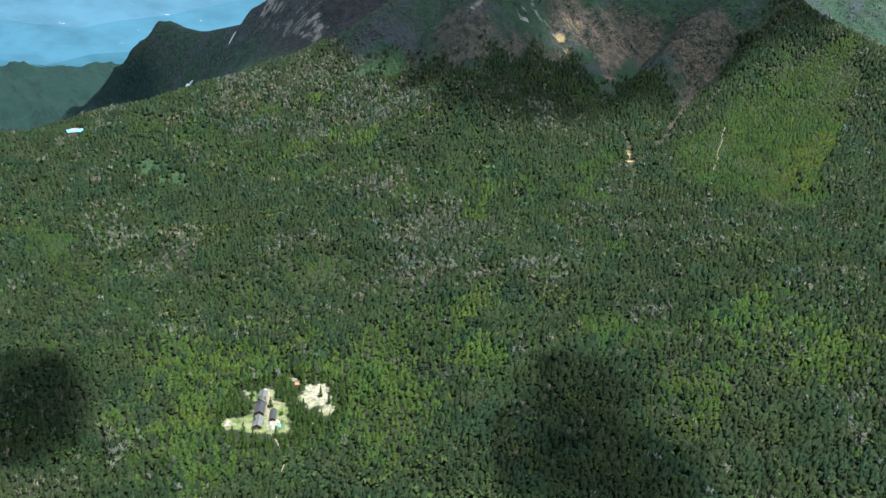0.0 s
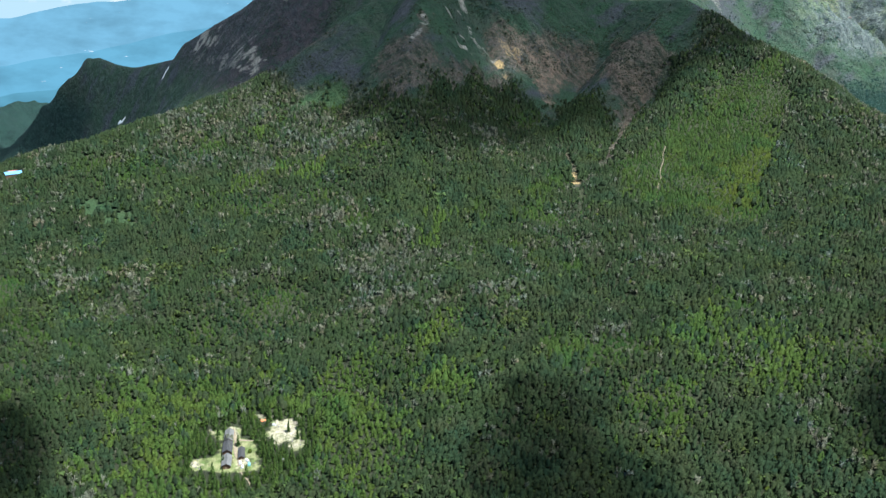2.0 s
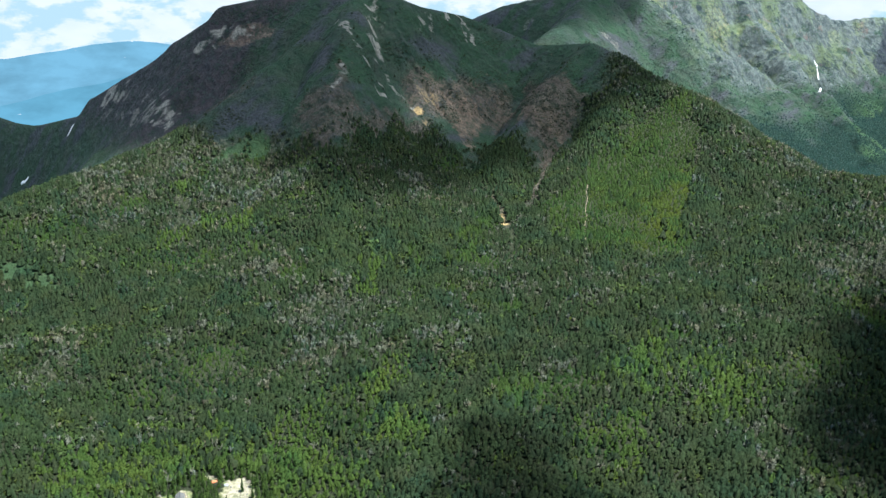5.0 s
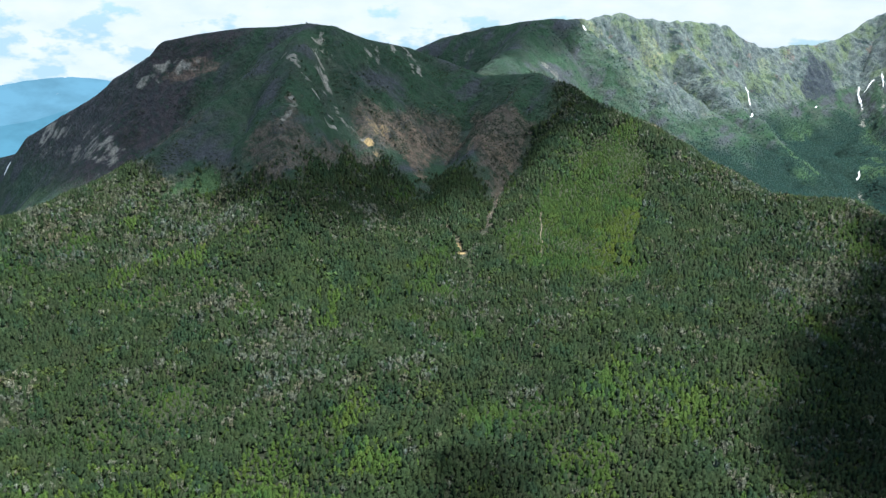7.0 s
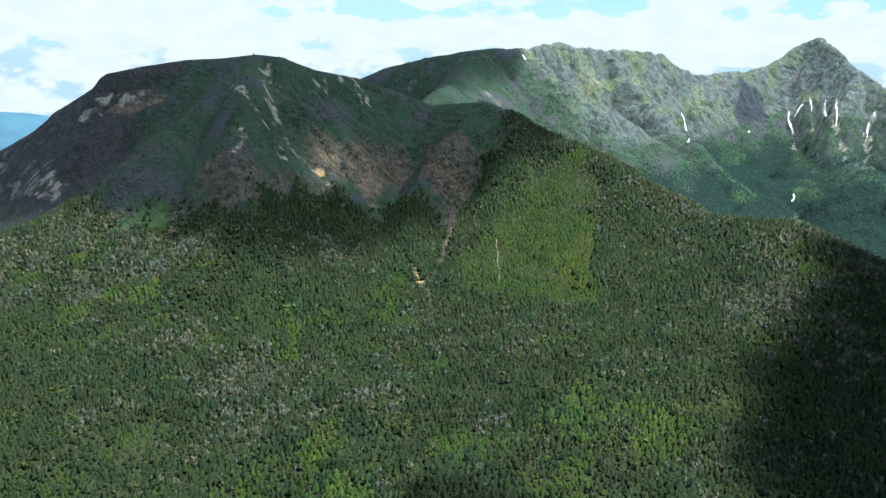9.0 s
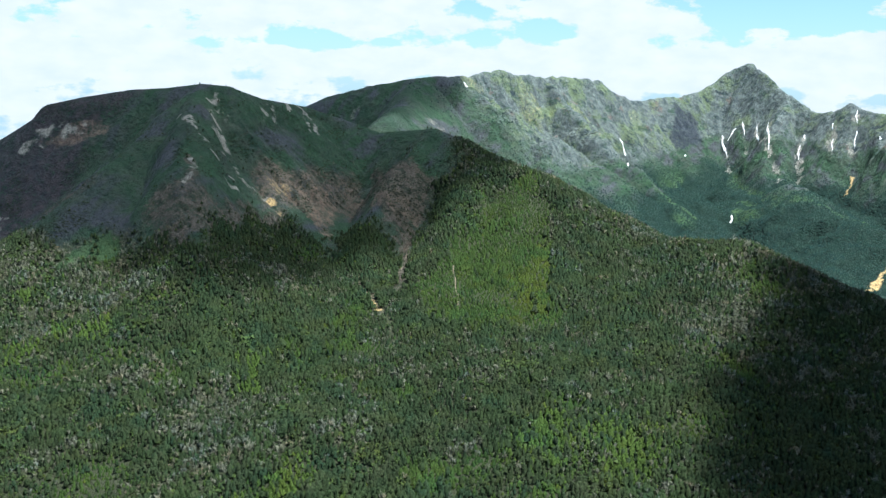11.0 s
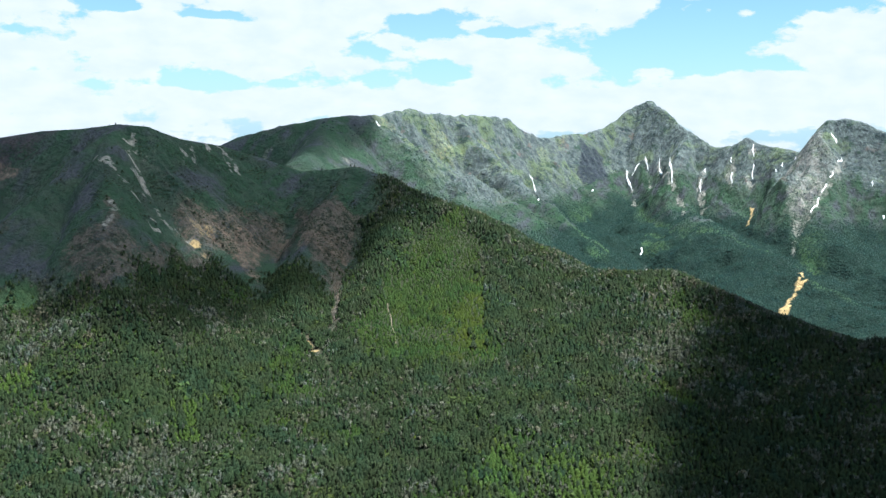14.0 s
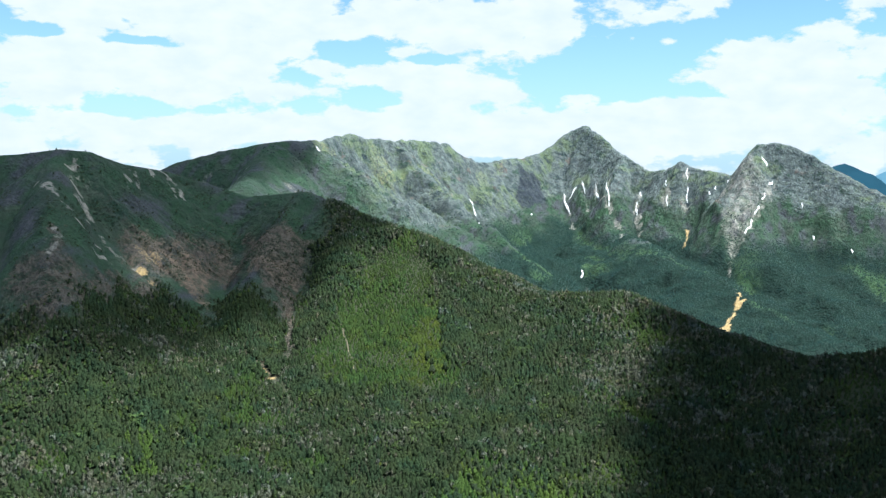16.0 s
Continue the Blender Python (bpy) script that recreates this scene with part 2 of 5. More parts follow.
M_GLASS = plain("dark window pane", (0.03, 0.04, 0.05), (0.05, 0.06, 0.07), 1.0, 0.1)
M_TARP = plain("pale tarpaulin", (0.455, 0.468, 0.481), (0.358, 0.390, 0.429), 0.8)
M_TARP_BLUE = plain("blue tarpaulin", (0.143, 0.358, 0.429), (0.195, 0.403, 0.455), 0.8)
M_PLANK = plain("pale planks", (0.299, 0.247, 0.182), (0.234, 0.195, 0.143), 1.2)
M_EARTH = plain("trodden pale earth", (0.234, 0.195, 0.137), (0.156, 0.130, 0.091), 0.5)
M_STONE = plain("grey boulder", (0.195, 0.189, 0.176), (0.130, 0.130, 0.124), 0.9)


def cloud_material():
    """White vapour, thinner towards its rim."""
    m, n, l, bsdf = mat("cloud vapour", 1.0)
    bsdf.inputs["Base Color"].default_value = (0.92, 0.93, 0.94, 1)
    a = n.new("ShaderNodeAttribute")
    a.attribute_name = "thickness"
    clear, mix = n.new("ShaderNodeBsdfTransparent"), n.new("ShaderNodeMixShader")
    l.new(a.outputs["Fac"], mix.inputs[0])
    l.new(clear.outputs[0], mix.inputs[1])
    l.new(bsdf.outputs[0], mix.inputs[2])
    l.new(mix.outputs[0], n["Material Output"].inputs[0])
    return m


M_CLOUD = cloud_material()

# ---- the land: crests (x, y, height, reach) and a gentle base under them, heights over 2300 m ----
IODAKE = ((39, -84, 472, 330), (-24, -121, 482, 330), (-70, -148, 478, 330), (-72, -228, 454, 300), (-80, -345, 436, 290),
          (-132, -402, 412, 300), (-200, -455, 383, 320), (-329, -480, 397, 340), (-405, -467, 377, 360), (-490, -453, 346, 400),
          (-610, -432, 325, 430), (-690, -418, 301, 450), (-768, -405, 270, 480), (-830, -396, 245, 500), (-890, -388, 236, 520),
          (-989, -373, 245, 540), (-1036, -366, 247, 540), (-1083, -359, 234, 540), (-1148, -337, 219, 540), (-1225, -310, 206, 540),
          (-1334, -273, 191, 540), (-1434, -236, 222, 500), (-1700, -150, 290, 500), (-2100, -50, 240, 500))
PASS_RIDGE = ((-170, 1500, 300, 400), (-160, 1150, 190, 380), (-143, 850, 116, 330), (-130, 752, 110, 330), (-115, 620, 149, 330),
              (-104, 500, 178, 330), (-96, 391, 206, 320), (-89, 283, 248, 320), (-80, 120, 345, 320), (-60, -20, 436, 330), (-24, -121, 482, 330))
CRATER_ARM = ((39, -84, 472, 330), (112, -53, 467, 300), (199, -1, 450, 280), (261, 35, 434, 260), (290, 52, 402, 250), (395, 76, 352, 250),
              (468, 94, 304, 240), (583, 122, 250, 230), (705, 151, 191, 220), (765, 164, 140, 210), (965, 208, 87, 200), (1059, 229, 75, 190),
              (1191, 258, 62, 160), (1239, 287, 38, 160), (1272, 314, -9, 160), (1323, 356, -86, 180), (1368, 392, -172, 220), (1438, 450, -240, 260))
YOKO = ((433, -1363, 493, 310), (467, -1537, 502, 300),
        (492, -1746, 497, 280), (472, -1867, 519, 260), (461, -1921, 530, 260), (435, -2011, 516, 250), (392, -2158, 500, 250), (383, -2189, 513, 250),
        (334, -2341, 496, 250), (303, -2437, 497, 250), (287, -2487, 459, 250), (247, -2606, 415, 260), (207, -2699, 409, 270), (166, -2795, 428, 260),
        (124, -2895, 428, 250), (77, -2990, 459, 250), (27, -3078, 517, 250), (-12, -3145, 564, 240))
AKA = ((-12, -3145, 564, 240), (-81, -3122, 577, 230), (-167, -3067, 544, 230), (-250, -3013, 483, 240), (-361, -2942, 427, 250), (-452, -2884, 389, 260),
       (-536, -2830, 401, 260), (-611, -2782, 429, 250), (-680, -2754, 406, 250), (-741, -2729, 396, 250), (-824, -2695, 387, 250), (-879, -2672, 440, 240),
       (-942, -2646, 499, 240), (-984, -2634, 512, 240), (-1047, -2617, 500, 240), (-1130, -2596, 466, 240), (-1212, -2575, 416, 260),
       (-1310, -2549, 358, 280), (-1382, -2531, 321, 300), (-1900, -2400, 130, 350), (-2500, -2200, 0, 400))
SPURS = (((-70, -345, 430, 240), (60, -560, 350, 230), (210, -900, 325, 250), (345, -1200, 410, 280), (433, -1363, 493, 300)),
         ((467, -1537, 502, 260), (280, -1600, 400, 330), (84, -1640, 290, 320), (-120, -1700, 170, 280), (-330, -1750, 70, 250)),
         ((433, -1363, 493, 310), (620, -1290, 455, 300), (900, -1200, 340, 300), (1300, -1100, 150, 300)),
         ((-81, -3122, 577, 230), (60, -3500, 420, 250), (250, -3900, 300, 300)),
         ((392, -2158, 500, 200), (200, -2080, 330, 200), (-100, -1900, 200, 230), (-420, -1700, 80, 250)),
         ((-300, -2985, 450, 200), (-350, -2700, 290, 200), (-450, -2450, 170, 200), (-700, -1950, 130, 220), (-1043, -1560, 60, 240), (-1600, -1200, -60, 260)),
         ((-942, -2646, 499, 200), (-900, -2400, 300, 200), (-980, -2150, 150, 220), (-1300, -1850, 30, 240)),
         ((-480, -455, 350, 200), (-580, -200, 250, 220), (-690, -20, 185, 220)),
         ((-330, -480, 397, 200), (-395, -250, 285, 190), (-480, -80, 215, 180)),
         ((-24, -121, 482, 260), (-140, 0, 420, 230), (-240, 100, 345, 220), (-380, 200, 250, 220), (-560, 320, 130, 240)))


def lattice(ix, iy, seed):
    h = (ix.astype(np.int64) * 374761393 + iy.astype(np.int64) * 668265263 + seed * 974711) & 0x7FFFFFFF
    h = ((h ^ (h >> 13)) * 1274126177) & 0x7FFFFFFF
    return ((h ^ (h >> 16)) & 0xFFFF) / 65535.0 * 2 - 1


def value_noise(x, y, seed=0):
    """Smooth noise between -1 and 1 with cells one wide."""
    ix, iy = np.floor(x), np.floor(y)
    u, v = x - ix, y - iy
    u, v = u * u * u * (u * (u * 6 - 15) + 10), v * v * v * (v * (v * 6 - 15) + 10)
    a, b = lattice(ix, iy, seed), lattice(ix + 1, iy, seed)
    c, d = lattice(ix, iy + 1, seed), lattice(ix + 1, iy + 1, seed)
    return (a * (1 - u) + b * u) * (1 - v) + (c * (1 - u) + d * u) * v


def fbm(x, y, size, octaves=4, seed=0, ridged=False):
    total, amp, norm = 0.0, 1.0, 0.0
    for k in range(octaves):
        ca, sa = math.cos(0.6 + k), math.sin(0.6 + k)
        n = value_noise((x * ca - y * sa) / size, (x * sa + y * ca) / size, seed + k * 17)
        total = total + amp * ((1 - 2 * np.abs(n)) if ridged else n)
        norm += amp
        amp, size = amp * 0.5, size * 0.5
    return total / norm


def base_height(x, y):
    north = 110 * np.exp(-((x + 750) / 650) ** 2 - ((y - 150) / 520) ** 2) - 25 * np.exp(-((x + 850) / 220) ** 2 - ((y - 720) / 200) ** 2)
    south = 20 * np.exp(-((x + 300) / 900) ** 2 - ((y + 2300) / 800) ** 2)
    east = 420 / (1 + np.exp(-(x - 550) / 170))
    west = 200 / (1 + np.exp((x + 1500) / 200))
    return -20 + north + south - east - west - 60 * np.exp(-((x + 900) / 700) ** 2 - ((y + 1500) / 500) ** 2)


def crest_field(x, y, line, base, rounding):
    """The height that one crest line gives, and the distance to it."""
    best, near = np.full(x.shape, -9999.0), np.full(x.shape, 9999.0)
    for (x0, y0, z0, l0), (x1, y1, z1, l1) in zip(line[:-1], line[1:]):
        dx, dy = x1 - x0, y1 - y0
        s = np.clip(((x - x0) * dx + (y - y0) * dy) / (dx * dx + dy * dy), 0, 1)
        d = np.hypot(x - x0 - s * dx, y - y0 - s * dy)
        dr = np.sqrt(d * d + rounding * rounding) - rounding
        h = base + (z0 + s * (z1 - z0) - base) * np.exp(-dr / (l0 + s * (l1 - l0)))
        best, near = np.maximum(best, h), np.minimum(near, d)
    return best, near


def smooth(a, b, x):
    s = np.clip((x - a) / (b - a), 0, 1)
    return s * s * (3 - 2 * s)


def ribs(x, y):
    """Rock ribs and gullies that run down from the far crests, in metres."""
    west = fbm(x * 0.30, y, 85, 4, 61, True)
    north = fbm(x, y * 0.30, 85, 4, 62, True)
    k = smooth(-60, 120, x)
    fine = fbm(x * 0.35 + 0.2 * y, y, 40, 3, 65, True) * k + fbm(x, y * 0.35, 40, 3, 66, True) * (1 - k)
    return 40 * west * k + 16 * north * (1 - k) + 13 * fine


def gullies(x, y):
    """Furrows that run down from the summit of the near mountain: -1 to 1, low in the furrows."""
    a, r = np.arctan2(y + 120, x + 24), np.hypot(x + 24, y + 120)
    return value_noise(a * 9 + 0.004 * r, r / 210, 63) + 0.5 * value_noise(a * 21, r / 120, 64)


RAVINES = ((((-60, -2900), (-128, -2802), (-232, -2613), (-362, -2400), (-470, -2230), (-440, -2010), (-540, -1840), (-800, -1500)), 38, 46),
           (((-154, -2892), (-250, -2740), (-344, -2615), (-442, -2483), (-480, -2330), (-470, -2230)), 30, 34),
           (((-438, -2799), (-458, -2661), (-503, -2544), (-640, -2330), (-800, -2150), (-937, -2020), (-1150, -1850), (-1500, -1500)), 40, 50),
           (((-660, -2700), (-700, -2530), (-735, -2300), (-800, -2150)), 24, 30), (((-950, -2440), (-935, -2200), (-937, -2020)), 26, 30),
           (((110, -2331), (-39, -2080), (-222, -1960), (-440, -2010)), 30, 45), (((30, -2640), (-120, -2420), (-300, -2220), (-470, -2230)), 26, 40),
           (((20, -1700), (-200, -1780), (-400, -1770), (-540, -1840)), 22, 40), (((-1140, -2450), (-1150, -2200), (-1150, -1850)), 30, 40))


def ravines(x, y):
    """Depth of the stream beds that drain the cirque under the peaks."""
    depth = np.zeros(x.shape)
    for pts, deep, width in RAVINES:
        near = np.full(x.shape, 9999.0)
        for (x0, y0), (x1, y1) in zip(pts[:-1], pts[1:]):
            dx, dy = x1 - x0, y1 - y0
            s = np.clip(((x - x0) * dx + (y - y0) * dy) / (dx * dx + dy * dy), 0, 1)
            near = np.minimum(near, np.hypot(x - x0 - s * dx, y - y0 - s * dy))
        depth = np.maximum(depth, deep * np.exp((14 - np.sqrt(near * near + 196)) / width))
    return depth * (0.35 + 0.65 * smooth(-2800, -2450, y))


def terrain(x, y):
    """Height of the bare ground at arrays x, y, and the distance to the nearest great crest."""
    wx = x + 22 * fbm(x, y, 260, 3, 5)
    wy = y + 22 * fbm(x, y, 260, 3, 9)
    base = base_height(x, y)
    height, near = np.full(x.shape, -9999.0), np.full(x.shape, 9999.0)
    for line, rounding in ((IODAKE, 22), (PASS_RIDGE, 30), (CRATER_ARM, 26), (YOKO, 16), (AKA, 10)):
        h, d = crest_field(x, y, line, base, rounding)
        height, near = np.maximum(height, h), np.minimum(near, d)
    for k, line in enumerate(SPURS):
        height = np.maximum(height, crest_field(wx, wy, line, base, (110, 130, 90)[k] if k < 3 else (75 if k == 6 else 34))[0])
    craggy = smooth(-1400, -1750, y + 0.25 * (x - 400)) * smooth(60, 260, height)
    away = 1 - np.exp(-near / 70)
    height = height + away * (11 * fbm(x, y, 150, 5, 2) * (1 - craggy) + craggy * (36 * fbm(wx * 1.25 + wy * 0.5, wy * 0.8 - wx * 0.4, 190, 5, 3, True) + 14 * fbm(x, y, 90, 3, 6) + ribs(wx, wy)))
    height = height + craggy * (0.35 + 0.65 * away) * 13 * fbm(wx, wy, 56, 3, 4, True)
    height = height + craggy * (1 - away) * 9 * fbm(x, y, 52, 3, 18)
    height = height + away * smooth(200, 300, height) * (1 - craggy) * (6 * fbm(x, y, 48, 3, 14, True) + 9 * gullies(x, y) * smooth(30, 140, np.hypot(x + 24, y + 120)) * smooth(-800, -600, y))
    height = height + smooth(-1050, -1350, y) * smooth(230, 60, height) * (1 - craggy) * 48 * fbm(wx, wy, 330, 4, 16, True)
    height = height - smooth(-1450, -1750, y) * ravines(wx, wy) + smooth(-1500, -1800, y) * smooth(260, 120, height) * (1 - craggy) * 12 * fbm(x, y * 0.4, 90, 4, 17, True)
    height = height + 75 * smooth(900, 1500, x) * fbm(x, y, 420, 5, 8, True)
    # the lodge stands on a gentle even shelf
    shelf = np.exp(-((x + 868) / 120) ** 2 - ((y - 698) / 105) ** 2)
    height = height + shelf * (19 - 0.17 * (y - 700) + 0.02 * (x + 868) - height)
    return height, near, craggy

# ---- the ground sheet ----
def spread(lo, hi, a, b, step, growth=1.07, limit=90.0):
    """Grid lines: even between a and b, wider and wider beyond."""
    inner = list(np.arange(a, b + 0.1, step))
    left, right, w = [], [], step
    while (left[-1] if left else a) > lo or (right[-1] if right else b) < hi:
        w = min(w * growth, limit)
        left.append((left[-1] if left else a) - w)
        right.append((right[-1] if right else b) + w)
    return np.array(left[::-1] + inner + right)


def along(x, y, pts, width):
    """How much of a streak with these points and half width lies at x, y: 1 inside, 0 outside."""
    near = np.full(x.shape, 9999.0)
    for (x0, y0), (x1, y1) in zip(pts[:-1], pts[1:]):
        dx, dy = x1 - x0, y1 - y0
        s = np.clip(((x - x0) * dx + (y - y0) * dy) / (dx * dx + dy * dy + 1e-9), 0, 1)
        near = np.minimum(near, np.hypot(x - x0 - s * dx, y - y0 - s * dy))
    near = near + width * 1.5 * fbm(x, y, max(width * 1.3, 10.0), 4, 31)
    return smooth(width * 1.25, width * 0.75, near)


def blob(x, y, cx, cy, rx, ry, turn=0.0, rough=0.35, seed=7):
    c, s = math.cos(math.radians(turn)), math.sin(math.radians(turn))
    u, v = ((x - cx) * c + (y - cy) * s) / rx, (-(x - cx) * s + (y - cy) * c) / ry
    d = np.hypot(u, v) + rough * 1.6 * fbm(x, y, max(min(rx, ry) * 0.6, 14.0), 4, seed)
    return smooth(1.15, 0.85, d)


def area(x, y, pts, soft=10.0, rough=12.0, seed=7, grainy=40.0):
    """How much of a many-cornered patch lies at x, y: 1 inside, 0 outside, its rim frayed by noise."""
    near, inside = np.full(x.shape, 9999.0), np.zeros(x.shape, bool)
    for (x0, y0), (x1, y1) in zip(pts, pts[1:] + pts[:1]):
        dx, dy = x1 - x0, y1 - y0
        s = np.clip(((x - x0) * dx + (y - y0) * dy) / (dx * dx + dy * dy + 1e-9), 0, 1)
        near = np.minimum(near, np.hypot(x - x0 - s * dx, y - y0 - s * dy))
        if y1 != y0:
            inside ^= ((y0 > y) != (y1 > y)) & (x < x0 + (y - y0) * dx / dy)
    d = np.where(inside, near, -near) + rough * 1.6 * fbm(x, y, grainy, 4, seed)
    return smooth(-soft, soft, d)


# bare upper slopes of the near mountain, and the patches on them
BALD = ((380, 310), (224, 293), (155, 255), (-129, 290), (-176, 258), (-213, 219), (-299, 208), (-372, 184), (-334, 99), (-294, -11), (-320, -66), (-430, -55),
        (-370, -150), (-410, -178), (-455, -158), (-530, -146), (-484, -257), (-432, -354), (-431, -425), (-300, -620), (200, -720), (1000, -350), (1500, 250), (900, 340))
BROWN_WEST = ((-270, 202), (-223, 157), (-242, 123), (-259, 101), (-295, 93), (-323, 67), (-369, 151), (-364, 203))
TAN = ((-215, -48), (-199, -118), (-209, -182), (-207, -262), (-217, -352), (-350, -276), (-395, -212), (-311, -192), (-294, -119), (-280, -47))
TONGUE = ((-275, -100), (-240, -150), (-262, -235), (-312, -199), (-375, -121), (-430, -58), (-372, -95), (-321, -108))
BROWN_EAST = ((-271, -363), (-367, -356), (-414, -371), (-453, -308), (-461, -267), (-530, -154), (-481, -180), (-431, -189), (-340, -271))
REGROWTH = ((-700, 43), (-641, -26), (-637, -99), (-595, -228), (-571, -343), (-590, -430), (-645, -414), (-712, -311), (-797, -179), (-876, -66), (-864, 2), (-808, 47), (-752, 66))
YELLOW = ((-834, -12), (-775, -80), (-747, -166), (-751, -240), (-797, -179), (-850, -61))
YARD = ((-862, 750), (-854, 741), (-863, 727), (-860, 716), (-846, 709), (-824, 714), (-819, 710), (-828, 703), (-831, 690), (-840, 685), (-856, 689), (-866, 681),
        (-889, 691), (-906, 693), (-911, 705), (-899, 719), (-884, 733), (-872, 747))
SANDY = ((-827, 666), (-831, 657), (-849, 652), (-859, 640), (-876, 639), (-887, 643), (-888, 648), (-909, 647), (-910, 662), (-889, 661), (-889, 671), (-876, 667),
         (-866, 671), (-853, 658), (-836, 663))
TRAILS = ((((-903, 712), (-915, 714), (-932, 715), (-950, 719), (-971, 730), (-1010, 752)), 0.7), (((-853, 698), (-859, 690), (-866, 681), (-874, 670)), 1.2),
          (((-834, 691), (-854, 698), (-872, 704), (-896, 712)), 2.0), (((-634, -124), (-685, -67), (-720, -26), (-776, 40)), 0.35))


def masks(x, y, z, near, craggy):
    n = fbm(x, y, 120, 4, 21)
    alpine = np.maximum(area(x, y, BALD, 26, 20, 24, 34.0), smooth(60, 260, x) * smooth(-900, -700, y) * smooth(900, 500, y) * smooth(-80, 120, z))
    alpine = np.maximum(alpine, smooth(-900, -1200, y) * smooth(105, 190, z + 60 * n))
    tongues = fbm(x, y * 0.3, 85, 3, 62, True)
    cirque = smooth(120, -80, x) * smooth(-2050, -2300, y)
    rock = craggy * smooth(90, 190, z - 75 * smooth(150, -100, x) + 70 * fbm(x, y, 130, 4, 22) - cirque * (38 + 55 * tongues))
    rock = np.maximum(rock, smooth(150, 330, x) * smooth(-900, -500, y) * smooth(900, 500, y) * smooth(-150, 60, z + 60 * n) * 0.4)
    red = np.maximum.reduce([0.74 * area(x, y, TONGUE, 16, 14, 25, 24.0), 0.42 * area(x, y, TAN, 30, 30, 26, 30.0), 0.6 * blob(x, y, 150, 45, 70, 16, 30), 0.55 * blob(x, y, -425, -245, 50, 30, 40),
                             0.5 * along(x, y, ((-543, 1), (-583, 23), (-628, 54), (-662, 82)), 7), 0.5 * along(x, y, ((-490, -195), (-546, -118), (-576, -70), (-620, -9)), 7)])
    brush = np.maximum.reduce([0.88 * area(x, y, BROWN_WEST, 22, 20, 27, 30.0), 0.9 * area(x, y, TAN, 30, 25, 28), 1.15 * area(x, y, BROWN_EAST, 20, 16, 29, 30.0), 0.8 * along(x, y, ((-226, 74), (-253, 88), (-270, 120)), 12),
                               0.8 * along(x, y, ((-320, -60), (-290, 10), (-330, 90)), 16), 0.6 * blob(x, y, -40, 200, 60, 40, 20), 0.75 * along(x, y, ((-481, -190), (-546, -118), (-620, -9)), 13)])
    scree = np.maximum.reduce([0.85 * along(x, y, ((-76, -104), (-104, -82), (-131, -68), (-162, -53)), 15), 0.75 * along(x, y, ((-190, -28), (-197, -43), (-231, -38), (-246, -63), (-275, -68)), 4.5), 0.7 * along(x, y, ((-221, 71), (-241, 77), (-263, 116), (-276, 136)), 5), 0.95 * along(x, y, ((251, 96), (232, 80), (205, 63), (152, 41)), 11), 0.55 * along(x, y, ((577, 181), (543, 169), (505, 157)), 14), 0.5 * along(x, y, ((508, 180), (390, 195)), 9), 0.5 * along(x, y, ((383, 172), (259, 164)), 10), 0.62 * along(x, y, ((350, 189), (272, 209), (180, 220)), 22), 0.8 * along(x, y, ((-90, -216), (-108, -200), (-132, -184)), 3.5), 0.8 * along(x, y, ((-96, -240), (-130, -212)), 3.5),
                               0.7 * along(x, y, ((-93, -228), (-124, -198)), 3), along(x, y, ((-88, -322), (-112, -330), (-150, -314)), 4), 0.9 * along(x, y, ((-92, -326), (-143, -302)), 3), along(x, y, ((-86, -290), (-100, -284)), 4),
                               along(x, y, ((-95, -7), (-140, 8), (-186, 8)), 4.5), 0.8 * along(x, y, ((-120, -8), (-163, 2)), 3), along(x, y, ((-208, 12), (-227, 6), (-236, -10)), 3.5), along(x, y, ((-250, 20), (-256, -14)), 3.5),
                               along(x, y, ((523, 152), (615, 164)), 14), along(x, y, ((250, 196), (173, 206)), 14),
                               0.5 * along(x, y, ((-552, -110), (-576, -70), (-618, -12)), 3.5), 0.45 * along(x, y, ((-662, 82), (-698, 107), (-741, 151)), 3)]) * (0.25 + 0.75 * smooth(-0.35, 0.15, fbm(x, y, 13, 3, 68)))
    fans = np.maximum.reduce([0.9 * along(x, y, ((-850, -2600), (-895, -2478), (-912, -2330)), 40), along(x, y, ((-915, -2330), (-925, -2180), (-937, -2020)), 12), along(x, y, ((-60, -2905), (-128, -2802), (-190, -2680)), 8),
                              along(x, y, ((-214, -2896), (-296, -2700), (-354, -2638), (-442, -2483), (-488, -2355)), 8), along(x, y, ((-295, -2800), (-354, -2640)), 9), along(x, y, ((-438, -2799), (-437, -2739), (-458, -2661), (-503, -2544)), 13),
                              along(x, y, ((-555, -2740), (-585, -2636)), 14), along(x, y, ((-640, -2735), (-659, -2640)), 14), along(x, y, ((-138, -2934), (-160, -2880), (-240, -2760)), 8), along(x, y, ((-526, -1834), (-490, -1900)), 6),
                              along(x, y, ((-1010, -2540), (-975, -2380), (-952, -2200)), 9)])
    scree = np.maximum(scree, 0.72 * fans * (0.5 + 0.5 * smooth(-0.3, 0.2, fbm(x, y, 30, 4, 76))))
    pale = np.maximum.reduce([0.9 * blob(x, y, -272, -67, 12, 8, 10, 0.25), 0.5 * along(x, y, ((-290, -66), (-305, -60)), 5), 0.42 * blob(x, y, -250, -110, 24, 16, 60), 0.9 * along(x, y, ((-612, 45), (-650, 74)), 4),
                              along(x, y, ((-1018, -1745), (-1034, -1620), (-1043, -1520), (-1037, -1440), (-1044, -1345)), 6), along(x, y, ((-1058, -1700), (-1078, -1600), (-1046, -1500)), 5), along(x, y, ((-1030, -1400), (-1030, -1340)), 7),
                              0.8 * along(x, y, ((-690, -2550), (-712, -2440), (-730, -2310)), 5)])
